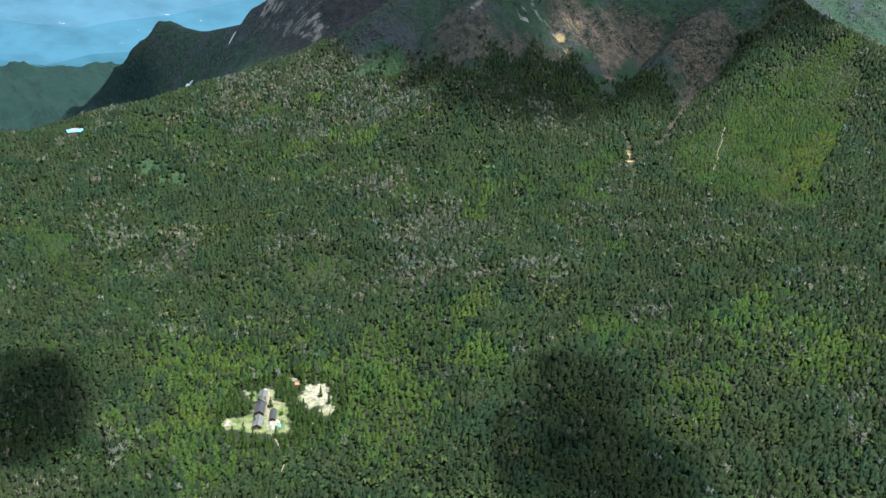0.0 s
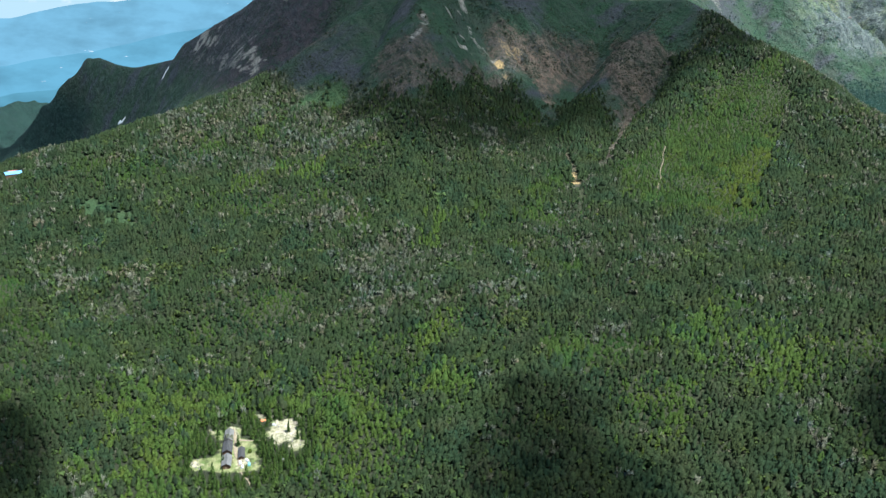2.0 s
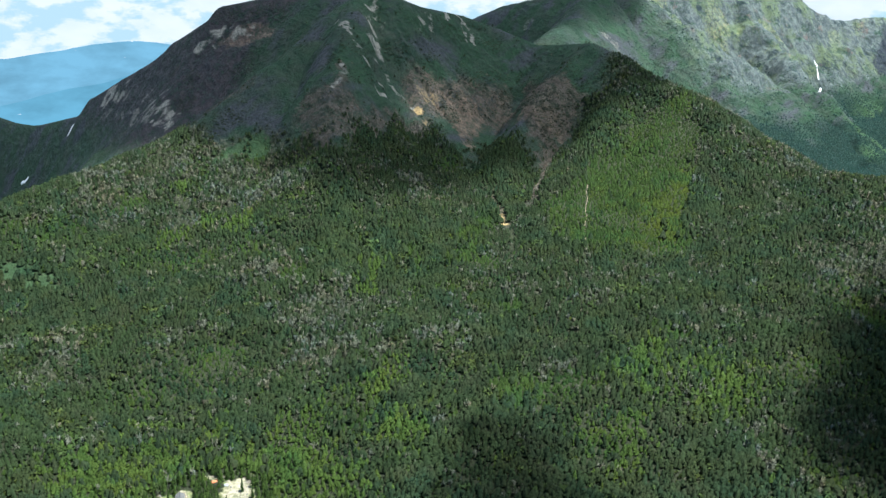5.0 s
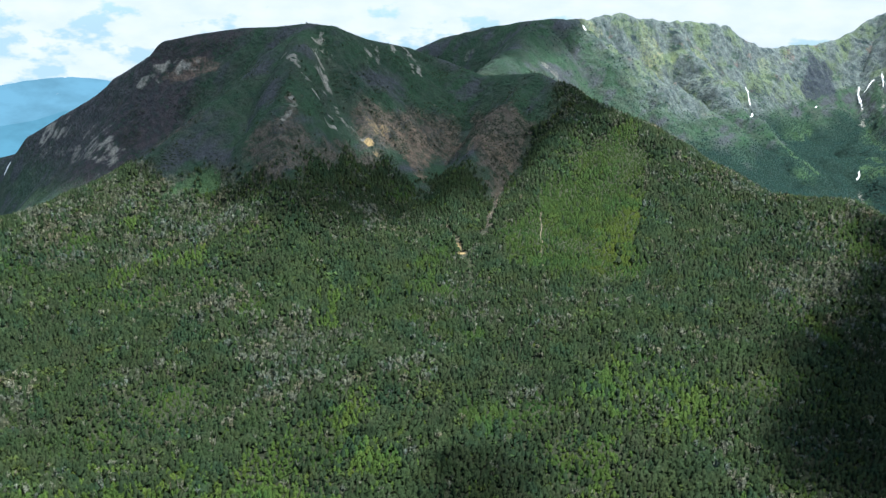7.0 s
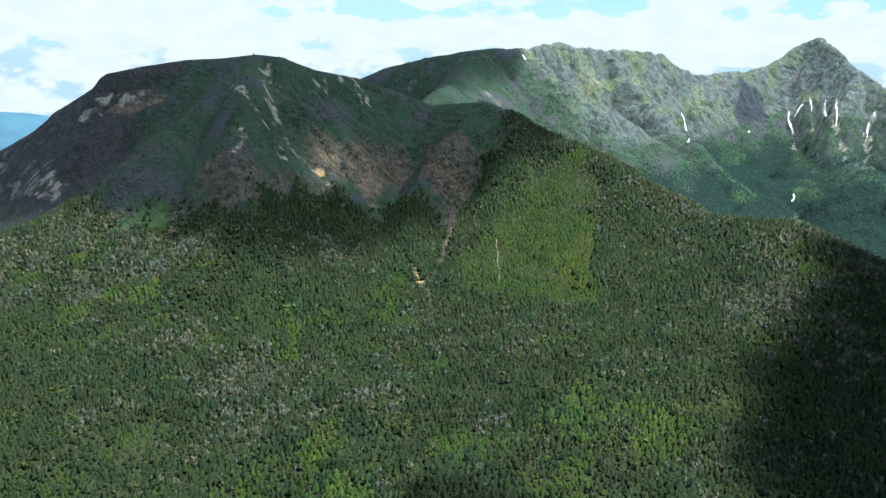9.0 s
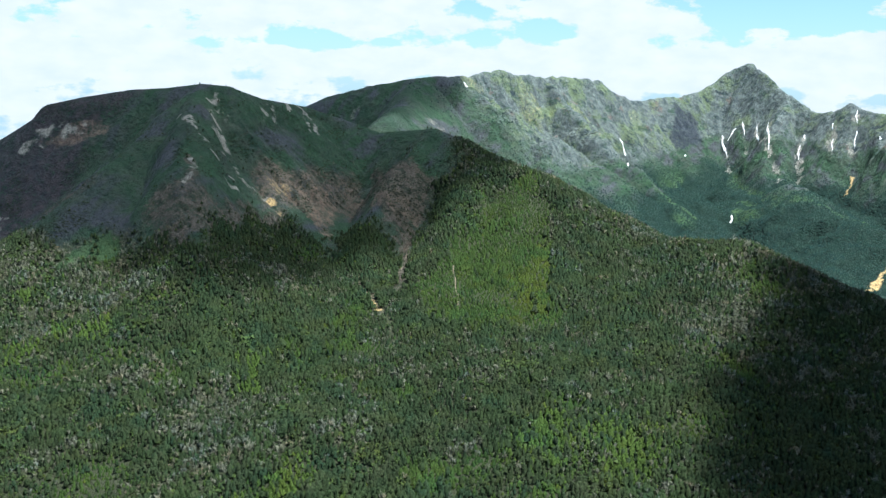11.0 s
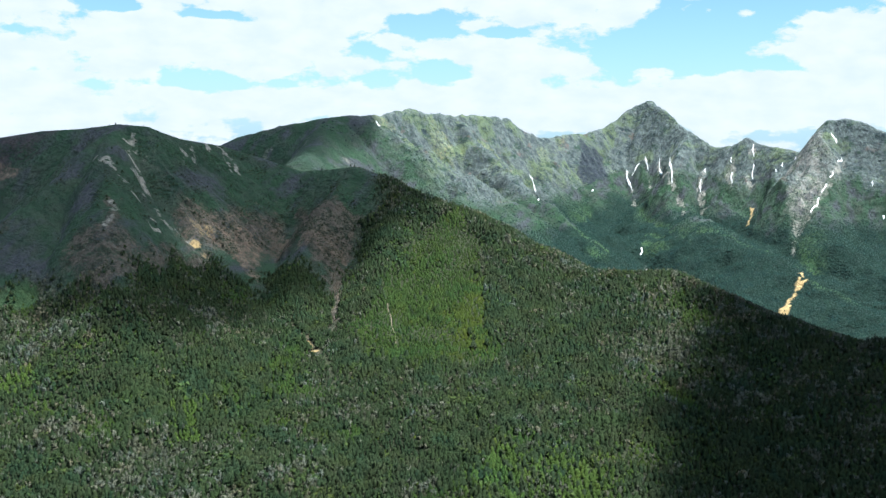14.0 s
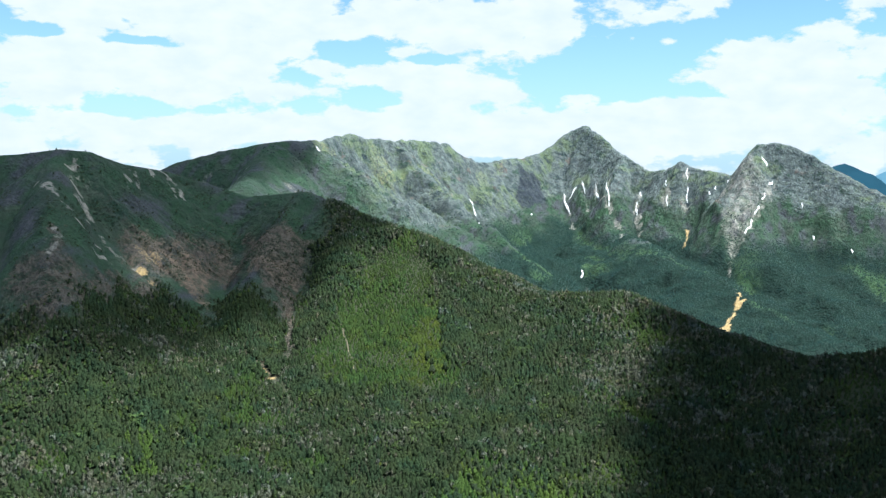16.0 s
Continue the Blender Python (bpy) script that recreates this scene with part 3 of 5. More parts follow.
    scree = np.maximum(scree, 0.5 * area(x, y, ((-870, -2200), (-800, -2690), (-890, -2650), (-960, -2530), (-1000, -2530), (-975, -2230), (-946, -2058)), 26, 12, 35))
    rubble = smooth(0.12, 0.4, fbm(x, y, 46, 4, 73)) * blob(x, y, 360, -1215, 330, 75, 10)
    scree = np.maximum(scree, 0.45 * rubble * smooth(-900, -1050, y))
    hillside = 0.18 * blob(x, y, 360, -1205, 340, 80, 10) * smooth(-900, -1050, y)
    shrub = np.maximum.reduce([0.8 * along(x, y, ((-400, -2190), (-543, -2115), (-661, -1970), (-870, -1845), (-1000, -1780)), 12), along(x, y, ((-43, -1790), (-222, -1850), (-350, -1800), (-525, -1846)), 12), 0.8 * along(x, y, ((-232, -2613), (-362, -2400), (-470, -2240)), 10),
                               0.8 * smooth(0.18, 0.5, fbm(x * 0.8 + 0.5 * y, y * 0.35 - 0.2 * x, 110, 4, 72)) * smooth(200, 90, z)]) * smooth(-1350, -1600, y)
    shrub = np.maximum.reduce([shrub, hillside, 0.9 * along(x, y, ((385, 275), (264, 268), (185, 245)), 28), 0.9 * along(x, y, ((-203, 292), (-200, 254), (-222, 230)), 20), 0.9 * blob(x, y, -308, 659, 46, 26, 20)])
    alpine = alpine * (1 - 0.8 * np.maximum(hillside, shrub * smooth(-400, -200, y)))
    yard = np.maximum(area(x, y, YARD, 2.5, 2.0, 13, 9.0), area(x, y, SANDY, 2.5, 2.0, 14, 9.0))
    sand = np.maximum.reduce([0.78 * area(x, y, SANDY, 4, 4.0, 15, 9.0), 0.8 * blob(x, y, -864, 742, 9, 6, 30), 0.85 * along(x, y, ((-834, 691), (-854, 698), (-872, 704), (-897, 713)), 3.2), 0.9 * blob(x, y, -890, 704, 9, 6, 20),
                              0.7 * blob(x, y, -824, 709, 7, 4, 20)])
    meadow = np.maximum.reduce([yard, 
                                0.2 * smooth(-900, -1200, y) * blob(x, y, 240, -1640, 200, 120, 30), 0.5 * smooth(-0.05, 0.35, fbm(x, y, 80, 5, 75)) * craggy * smooth(60, 220, x), 0.4 * hillside * smooth(-0.2, 0.3, fbm(x, y, 60, 4, 77))])
    lava = 0.9 * smooth(60, 130, x + 40 * n) * smooth(-260, -120, y) * smooth(650, 450, y) * smooth(60, 200, z)
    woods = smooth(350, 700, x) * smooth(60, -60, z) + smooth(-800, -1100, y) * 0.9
    # outline of the shaded rock face that is coloured dark
    crag = 0.95 * area(x, y, ((78, -2609), (116, -2824), (44, -2875), (-29, -2784)), 14, 16, 33)
    return dict(brush=brush, sand=sand, crag=crag, woods=np.clip(woods, 0, 1), alpine=alpine, rock=rock, red=red, scree=scree, pale=pale, meadow=meadow, yard=yard, shrub=shrub, lava=lava)


def mesh_from_arrays(name, verts, tris, material, smooth_shade=False):
    me = bpy.data.meshes.new(name)
    me.vertices.add(len(verts))
    me.vertices.foreach_set("co", np.ascontiguousarray(verts, np.float32).ravel())
    k = tris.shape[1]
    me.loops.add(tris.size)
    me.loops.foreach_set("vertex_index", np.ascontiguousarray(tris, np.int32).ravel())
    me.polygons.add(len(tris))
    me.polygons.foreach_set("loop_start", np.arange(0, tris.size, k, dtype=np.int32))
    me.polygons.foreach_set("use_smooth", np.full(len(tris), smooth_shade))
    me.materials.append(material)
    me.update(calc_edges=True)
    return me


gx, gy = spread(-5200, 4900, -1700, 700, 9.0, 1.1, 120.0), spread(-4900, 4900, -3250, 1000, 9.0, 1.1, 120.0)
gx = np.unique(np.concatenate([gx, gx[(gx > -960) & (gx < 60)] + 4.5]))
gy = np.unique(np.concatenate([gy, gy[(gy > -500) & (gy < 770)] + 4.5]))
GX, GY = np.meshgrid(gx, gy)
GZ, G_NEAR, G_CRAG = terrain(GX, GY)
quads = np.arange(GX.size).reshape(GX.shape)
quads = np.stack([quads[:-1, :-1], quads[:-1, 1:], quads[1:, 1:], quads[1:, :-1]], -1).reshape(-1, 4)
ground_mesh = mesh_from_arrays("ground", np.stack([GX, GY, GZ], -1).reshape(-1, 3), quads, M_GROUND, True)
for key, values in masks(GX, GY, GZ, G_NEAR, G_CRAG).items():
    a = ground_mesh.attributes.new(key, "FLOAT", "POINT")
    a.data.foreach_set("value", values.astype(np.float32).ravel())
ground = tagged(new("ground", ground_mesh), "forested mountain slopes rising to bare volcanic rock summits", "ground", kind="structure")


def on_ground(x, y):
    """Height of the ground sheet itself at arrays of places."""
    x, y = np.asarray(x, float), np.asarray(y, float)
    i, j = np.clip(np.searchsorted(gx, x) - 1, 0, len(gx) - 2), np.clip(np.searchsorted(gy, y) - 1, 0, len(gy) - 2)
    u, v = (x - gx[i]) / (gx[i + 1] - gx[i]), (y - gy[j]) / (gy[j + 1] - gy[j])
    return (GZ[j, i] * (1 - u) + GZ[j, i + 1] * u) * (1 - v) + (GZ[j + 1, i] * (1 - u) + GZ[j + 1, i + 1] * u) * v


def land(x, y):
    return float(on_ground([x], [y])[0])


# ---- the far ranges, long blue lines; the haze is put into their glow ----
def far_range(name, radius, tops, color, seed):
    m = bpy.data.materials.new(name)
    m.use_nodes = True
    n, l = m.node_tree.nodes, m.node_tree.links
    n.clear()
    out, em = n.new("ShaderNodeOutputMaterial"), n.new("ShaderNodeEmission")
    # the range gives off its own blue, in place of haze before it
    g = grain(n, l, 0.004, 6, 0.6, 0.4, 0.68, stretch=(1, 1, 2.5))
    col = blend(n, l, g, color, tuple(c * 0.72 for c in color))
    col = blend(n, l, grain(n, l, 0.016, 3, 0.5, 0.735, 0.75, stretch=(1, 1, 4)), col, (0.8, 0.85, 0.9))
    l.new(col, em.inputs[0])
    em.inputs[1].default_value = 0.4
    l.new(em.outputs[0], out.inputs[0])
    count = 720
    a = np.linspace(-np.pi, np.pi, count, endpoint=False)
    deg = np.degrees(a)
    keys, vals = [k for k, _ in tops], [v for _, v in tops]
    top = np.interp(deg, keys, vals) + 0.35 * fbm(deg * 1.0, deg * 0 + seed, 5.0, 5, seed)
    x, y = -1550 + radius * np.cos(a), 1080 + radius * np.sin(a)
    z = 515 + radius * np.tan(np.radians(top))
    lower = np.stack([x, y, np.full(count, -1500.0)], -1)
    upper = np.stack([x, y, z], -1)
    i = np.arange(count)
    j = (i + 1) % count
    f = np.stack([i, j, j + count, i + count], -1)
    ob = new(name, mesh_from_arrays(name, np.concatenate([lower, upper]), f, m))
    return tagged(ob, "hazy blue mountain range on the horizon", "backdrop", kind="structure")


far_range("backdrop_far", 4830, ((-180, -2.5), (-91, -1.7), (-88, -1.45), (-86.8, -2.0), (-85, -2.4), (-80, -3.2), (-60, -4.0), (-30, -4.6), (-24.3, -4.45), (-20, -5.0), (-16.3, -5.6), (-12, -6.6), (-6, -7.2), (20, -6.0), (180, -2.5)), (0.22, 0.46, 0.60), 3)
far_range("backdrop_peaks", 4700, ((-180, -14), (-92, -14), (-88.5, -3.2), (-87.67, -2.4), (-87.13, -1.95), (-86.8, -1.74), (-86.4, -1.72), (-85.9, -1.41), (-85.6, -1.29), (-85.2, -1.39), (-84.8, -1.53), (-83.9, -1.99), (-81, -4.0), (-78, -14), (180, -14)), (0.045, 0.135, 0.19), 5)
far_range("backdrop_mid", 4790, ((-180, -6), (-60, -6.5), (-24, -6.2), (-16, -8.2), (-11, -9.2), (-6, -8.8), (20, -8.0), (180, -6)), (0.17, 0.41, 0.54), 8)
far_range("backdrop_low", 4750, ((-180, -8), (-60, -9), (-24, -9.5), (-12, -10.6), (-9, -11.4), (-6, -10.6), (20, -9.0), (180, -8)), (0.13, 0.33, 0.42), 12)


# ---- forest ----
def tier_tree(tiers, points, seed):
    """A conifer one high and one wide: ragged cones stacked on one another."""
    r = np.random.RandomState(seed)
    v, f = [], []
    for z0, z1, radius in tiers:
        k = len(v)
        v.append((r.uniform(-0.04, 0.04), r.uniform(-0.04, 0.04), z1))
        turn = r.uniform(0, 6.28)
        for p in range(points):
            a = turn + 6.2832 * p / points
            rad = radius * (1.0 if p % 2 else 0.74) * r.uniform(0.85, 1.15)
            v.append((rad * math.cos(a), rad * math.sin(a), z0 + r.uniform(-0.05, 0.05)))
        f += [(k, k + 1 + p, k + 1 + (p + 1) % points) for p in range(points)]
    return np.array(v), np.array(f)


def crown_tree(seed, profile, sprays, points=5):
    """A conifer one high and one wide: an uneven body through the rings of the profile, with loose sprays standing out of it."""
    r = np.random.RandomState(seed)
    v, f = [(r.uniform(-0.06, 0.06), r.uniform(-0.06, 0.06), 1.0)], []
    for z, rad in profile:
        turn = r.uniform(0, 1.3)
        for p in range(points):
            a = turn + 6.2832 * p / points
            q = rad * r.uniform(0.72, 1.2)
            v.append((q * math.cos(a), q * math.sin(a), z + r.uniform(-0.07, 0.07)))
    for p in range(points):
        f.append((0, 1 + p, 1 + (p + 1) % points))
    for k in range(len(profile) - 1):
        lo, hi = 1 + k * points, 1 + (k + 1) * points
        for p in range(points):
            a, b, c, d = lo + p, lo + (p + 1) % points, hi + (p + 1) % points, hi + p
            f += [(a, d, c), (a, c, b)]
    zs, rs = [1.0] + [z for z, _ in profile], [0.05] + [q for _, q in profile]
    for _ in range(sprays):
        a, z = r.uniform(0, 6.2832), r.uniform(0.2, 0.98)
        rad = float(np.interp(z, zs[::-1], rs[::-1]))
        out, wide, k = rad * r.uniform(1.05, 1.4) + 0.1, r.uniform(0.14, 0.26), len(v)
        ca, sa = math.cos(a), math.sin(a)
        v += [(0.35 * rad * ca, 0.35 * rad * sa, z + r.uniform(0.08, 0.16)), (out * ca - wide * sa, out * sa + wide * ca, z + r.uniform(-0.06, 0.06)),
              (out * ca + wide * sa, out * sa - wide * ca, z + r.uniform(-0.10, 0.04))]
        f.append((k, k + 1, k + 2))
    return np.array(v), np.array(f)


def round_tree(seed):
    """An old conifer with a blunt, lumpy crown."""
    return crown_tree(seed, ((0.86, 0.52), (0.30, 0.96)), 11)


def bare_tree(seed):
    """A pale stem that forks into many bare limbs, wide at the top."""
    r = np.random.RandomState(seed)
    v = [(0.05, 0, 0), (-0.025, 0.045, 0), (-0.025, -0.045, 0), (0, 0, 0.95)]
    f = [(0, 1, 3), (1, 2, 3), (2, 0, 3)]
    for _ in range(20):
        a, z = r.uniform(0, 6.28), r.uniform(0.3, 0.75)
        reach, top = r.uniform(0.3, 1.0), r.uniform(0.62, 1.0)
        k, wide = len(v), r.uniform(0.05, 0.11)
        ca, sa = math.cos(a), math.sin(a)
        v += [(0, 0, z), (reach * ca - wide * sa, reach * sa + wide * ca, top), (reach * ca + wide * sa, reach * sa - wide * ca, top - 0.06)]
        f.append((k, k + 1, k + 2))
    return np.array(v), np.array(f)


def leafy_tree(seed, clumps=11, size=0.38):
    """A round ragged crown of leaf clumps."""
    r = np.random.RandomState(seed)
    v, f = [], []
    for _ in range(clumps):
        d = r.normal(size=3)
        d /= np.linalg.norm(d)
        c = d * np.array([0.8, 0.8, 0.36]) * r.uniform(0.5, 1.0) + np.array([0, 0, 0.6])
        k = len(v)
        for _ in range(3):
            v.append(c + r.normal(size=3) * np.array([size, size, 0.14]))
        v.append(c + np.array([0, 0, 0.16]))
        f += [(k, k + 1, k + 3), (k + 1, k + 2, k + 3), (k + 2, k, k + 3)]
    return np.array(v), np.array(f)


def plant(templates, places, height, width, rng):
    """All the copies of the templates at the places, as one array of points and one of triangles."""
    pick = rng.randint(0, len(templates), len(places))
    V, F, T, base = [], [], [], 0
    for k, (tv, tf) in enumerate(templates):
        p = places[pick == k]
        if not len(p):
            continue
        a = rng.uniform(0, 6.2832, len(p))
        h, w = height[pick == k], width[pick == k]
        c, s = np.cos(a)[:, None], np.sin(a)[:, None]
        lean = rng.normal(0, 0.04, (len(p), 2))
        x = (tv[:, 0] * c - tv[:, 1] * s) * w[:, None] + lean[:, :1] * tv[:, 2] * h[:, None] + p[:, :1]
        y = (tv[:, 0] * s + tv[:, 1] * c) * w[:, None] + lean[:, 1:] * tv[:, 2] * h[:, None] + p[:, 1:2]
        z = tv[:, 2] * h[:, None] + p[:, 2:3] - 0.4
        V.append(np.stack([x, y, z], -1).reshape(-1, 3))
        F.append((tf[None] + (np.arange(len(p)) * len(tv))[:, None, None]).reshape(-1, 3) + base)
        T.append(np.repeat(rng.uniform(0, 1, len(p)), len(tv)))
        base += len(p) * len(tv)
    return np.concatenate(V), np.concatenate(F), np.concatenate(T)


def grown(name, planted, material, label, category="forest"):
    """All that was planted as one object, with the tone of each tree."""
    v, f, tone = planted
    me = mesh_from_arrays(name, v, f, material, True)
    a = me.attributes.new("tone", "FLOAT", "POINT")
    a.data.foreach_set("value", tone.astype(np.float32))
    return tagged(new(name, me), label, category, kind="stuff")


def sow(x0, x1, y0, y1, step, rng):
    x, y = np.meshgrid(np.arange(x0, x1, step), np.arange(y0, y1, step))
    x, y = x.ravel() + rng.uniform(-0.48, 0.48, x.size) * step, y.ravel() + rng.uniform(-0.48, 0.48, x.size) * step
    z, near, crag = terrain(x, y)
    return x, y, z, masks(x, y, z, near, crag)


rng = np.random.RandomState(4)
LODGE, AXIS = (-868.0, 705.0), math.degrees(math.atan2(26, -53))
tx, ty, tz, tm = sow(-1560, 40, -620, 1010, 5.3, rng)
open_ground = np.maximum.reduce([tm["alpine"] * 0.985, tm["red"] * 0.8, tm["scree"] * 1.2, tm["pale"] * 1.3, tm["yard"] * 0.95, tm["meadow"] * 0.9, tm["shrub"] * 0.95])
trail_gap = np.maximum(along(tx, ty, ((-490, -195), (-546, -118), (-576, -70), (-628, 2)), 6), along(tx, ty, ((-543, 1), (-583, 23), (-628, 54), (-668, 88)), 5))
trail_gap = np.maximum(trail_gap, along(tx, ty, ((-662, 82), (-698, 107), (-745, 156)), 2.0))
for pts, half in TRAILS:
    trail_gap = np.maximum(trail_gap, along(tx, ty, pts, half + 0.7))
# the clearing stays open towards the slope below it
for ox, oy in ((6, -2), (12, -4)):
    open_ground = np.maximum(open_ground, 0.93 * np.maximum(area(tx + ox, ty + oy, YARD, 1.5, 2.0, 13, 9.0), area(tx + ox, ty + oy, SANDY, 1.5, 2.0, 14, 9.0)))
pass_hut = np.hypot((tx + 124) / 24, (ty - 746) / 20) < 1
keep = (rng.uniform(size=tx.size) > open_ground) & (ty < 1010 - 0.25 * (tx + 600)) & ~pass_hut & (trail_gap < 0.5)
tx, ty = tx[keep], ty[keep]
tz = on_ground(tx, ty)
high = tm["alpine"][keep]
# stands: regrowth on the old clearing, young growth, leafless birch, broadleaf patches, old fir
edge = rng.normal(0, 0.12, tx.size)
regrowth = area(tx, ty, REGROWTH, 16, 17, 41, 45.0) + 2.0 * edge > 0.5
yellow = regrowth & (area(tx, ty, YELLOW, 30, 20, 42, 35.0) + 2.5 * edge > 0.5)


def patches(spots):
    """Round patches (x, y, radius), frayed, summed."""
    total = np.zeros(tx.size)
    for cx, cy, rad in spots:
        total = np.maximum(total, np.exp(-((tx - cx) ** 2 + (ty - cy) ** 2) / rad ** 2))
    return total


# light green growth in damp hollows, sunlit green round the lodge, bare birch groves
FRESH = ((-361, 366, 40), (-330, 380, 30), (-218, 377, 22), (-630, 314, 34), (-650, 340, 26), (-860, 461, 30), (-1090, 210, 70), (-1050, 250, 60), (-1091, 368, 55), (-939, 500, 40), (-329, 454, 30),
         (-387, 369, 30), (-840, 621, 60), (-844, 575, 50), (-911, 590, 45), (-1125, 220, 60), (-900, 680, 70), (-860, 640, 60), (-850, 730, 110), (-940, 640, 90), (-900, 780, 80), (-780, 690, 70), (-760, 760, 60))
BARE = ((-690, 413, 34), (-812, 435, 30), (-780, 450, 34), (-728, 482, 34), (-587, 537, 38), (-854, 379, 34), (-1070, -143, 70), (-969, -263, 60), (-978, 319, 28), (-174, 474, 90), (-282, 404, 60), (-549, 415, 40),
        (-464, 751, 50), (-656, 423, 40), (-514, 693, 44), (-588, 564, 40), (-886, 592, 24), (-811, 218, 30), (-1023, -277, 60), (-480, 90, 60), (-545, -190, 36), (-300, 300, 70), (-700, 20, 24))
fresh_grove, bare_grove = patches(FRESH), patches(BARE)
larch = (fresh_grove + 0.6 * fbm(tx, ty, 40, 4, 49) + 1.6 * edge > 0.62) & ~regrowth & (rng.uniform(size=tx.size) < 0.85)
young = (regrowth | (fbm(tx, ty, 85, 4, 44) + 1.3 * edge > 0.40)) & ~yellow & ~larch
ridge = smooth(-1000, -1180, tx) * smooth(60, -120, ty)
ghost = 0.62 * fbm(tx, ty, 30, 4, 45) + 0.34 * fbm(tx, ty, 160, 2, 47) + 0.62 * bare_grove + 0.16 * smooth(-420, -150, tx) + 0.22 * ridge + 1.1 * high * (1 - high) + 0.12 * smooth(-240, -330, ty) + rng.normal(0, 0.2, tx.size)
roll = rng.uniform(size=tx.size)
dead = (ghost > 0.33) & ~young & ~yellow & ~larch & (rng.uniform(size=tx.size) < 0.62)
leafy = ~dead & ~young & ~yellow & ~larch & ((roll < 0.05) | ((fbm(tx, ty, 60, 3, 46) > 0.34) & (roll < 0.45)))
fir = ~(dead | young | leafy | yellow | larch)
blunt = fir & (rng.uniform(size=tx.size) + 0.7 * fbm(tx, ty, 50, 3, 48) > 0.34)
fir &= ~blunt
# the firs round the lodge are single trees
around = np.hypot((tx - LODGE[0]) + 10, (ty - LODGE[1]) + 12)
single = np.zeros(tx.size, bool)
single[np.argsort(np.where(fir | leafy | blunt | larch, around, 1e9))[:270]] = True
T_FIR = [crown_tree(k, ((0.66, 0.56), (0.22, 1.0)), 11) for k in range(8)]
T_YOUNG = [crown_tree(20 + k, ((0.60, 0.56), (0.10, 1.0)), 5) for k in range(6)]
T_DEAD = []
for k in range(8):
    bv, bf = bare_tree(40 + k)
    if k < 4:
        cv, cf = leafy_tree(140 + k, 7, 0.20)
        bv, bf = np.concatenate([bv[:34], cv]), np.concatenate([bf[:13], cf + 34])
    T_DEAD.append((bv, bf))
T_LEAF = [leafy_tree(60 + k) for k in range(6)]


def forest(name, choice, templates, hs, ws, material, label):
    p = np.stack([tx, ty, tz], -1)[choice]
    grow = (1 + 0.5 * fbm(p[:, 0], p[:, 1], 60, 3, 51)) * (1 - 0.5 * high[choice])
    h = rng.uniform(*hs, len(p)) * grow
    w = rng.uniform(*ws, len(p)) * grow
    return grown(name, plant(templates, p, h, w, rng), material, label)


forest("fir_forest", fir & ~single, T_FIR, (8.0, 13.5), (2.5, 3.8), M_FIR, "dense dark green subalpine fir forest covering the slope")
forest("hemlock_forest", blunt & ~single, [round_tree(90 + k) for k in range(9)], (7.0, 11.5), (2.7, 4.4), M_FIR, "dense dark green old conifers with blunt crowns on the slope")
forest("young_conifers", young, T_YOUNG, (4.5, 8.0), (2.1, 3.3), M_YOUNG, "bright green stand of young conifers on the slope")
forest("fresh_conifers", larch & ~single, T_FIR, (6.0, 11.0), (2.3, 3.6), M_FRESH_LIT, "fresh green conifers in the damp hollows, and sunlit green ones round the lodge")
forest("regrowth", yellow, T_YOUNG, (3.2, 5.5), (2.2, 3.4), M_CLEAR, "yellow-green low regrowth on an old clearing")
forest("dead_trees", dead, T_DEAD, (8.0, 13.0), (2.8, 4.8), M_DEAD, "bleached grey leafless trees standing among the firs")
forest("birch_trees", leafy & ~single, T_LEAF, (6.0, 11.0), (2.8, 4.4), M_LEAF, "light green leafy birches scattered among the firs")

# low dwarf pine on the bare upper slopes
dx, dy, dz, dm = sow(-600, 330, -600, 480, 5.5, rng)
dwarf = (dm["alpine"] > 0.5) & (fbm(dx, dy, 40, 4, 55) + 0.3 * gullies(dx, dy) > 0.20) & (dm["scree"] < 0.3) & (dm["pale"] < 0.3) & (dz < 455)
dp = np.stack([dx, dy, on_ground(dx, dy)], -1)[dwarf]
dwarf_plants = plant([tier_tree(((-0.2, 1.0, 1.0),), 6, 120 + k) for k in range(5)], dp, rng.uniform(0.6, 1.4, len(dp)), rng.uniform(1.8, 3.6, len(dp)), rng)
grown("dwarf_pine", dwarf_plants, M_FIR, "low dark dwarf pine scrub on the upper slopes", "shrubs")
# grey dead brush on the bare hollows
brushy = (dm["brush"] * rng.uniform(0.4, 1.0, dx.size) > 0.42) & (dm["pale"] < 0.3)
bp = np.stack([dx, dy, on_ground(dx, dy)], -1)[brushy]
grown("dead_brush", plant([bare_tree(240 + k) for k in range(5)], bp, rng.uniform(1.8, 4.2, len(bp)), rng.uniform(1.4, 3.0, len(bp)), rng), M_BRUSH, "grey brown dead brush on the bare hollows below the summit", "shrubs")

# woods on the near slopes under the flight
ux, uy, uz, um = sow(-2250, -620, 250, 1750, 8.0, rng)
under = (uy > 1013) | (ux < -1562)
up = np.stack([ux, uy, on_ground(ux, uy)], -1)[under]
under_trees = plant([round_tree(130 + k) for k in range(5)], up, rng.uniform(8, 12, len(up)), rng.uniform(3.8, 5.6, len(up)), rng)
grown("slope_forest", under_trees, M_FIR, "dark green conifer forest on the near slopes")

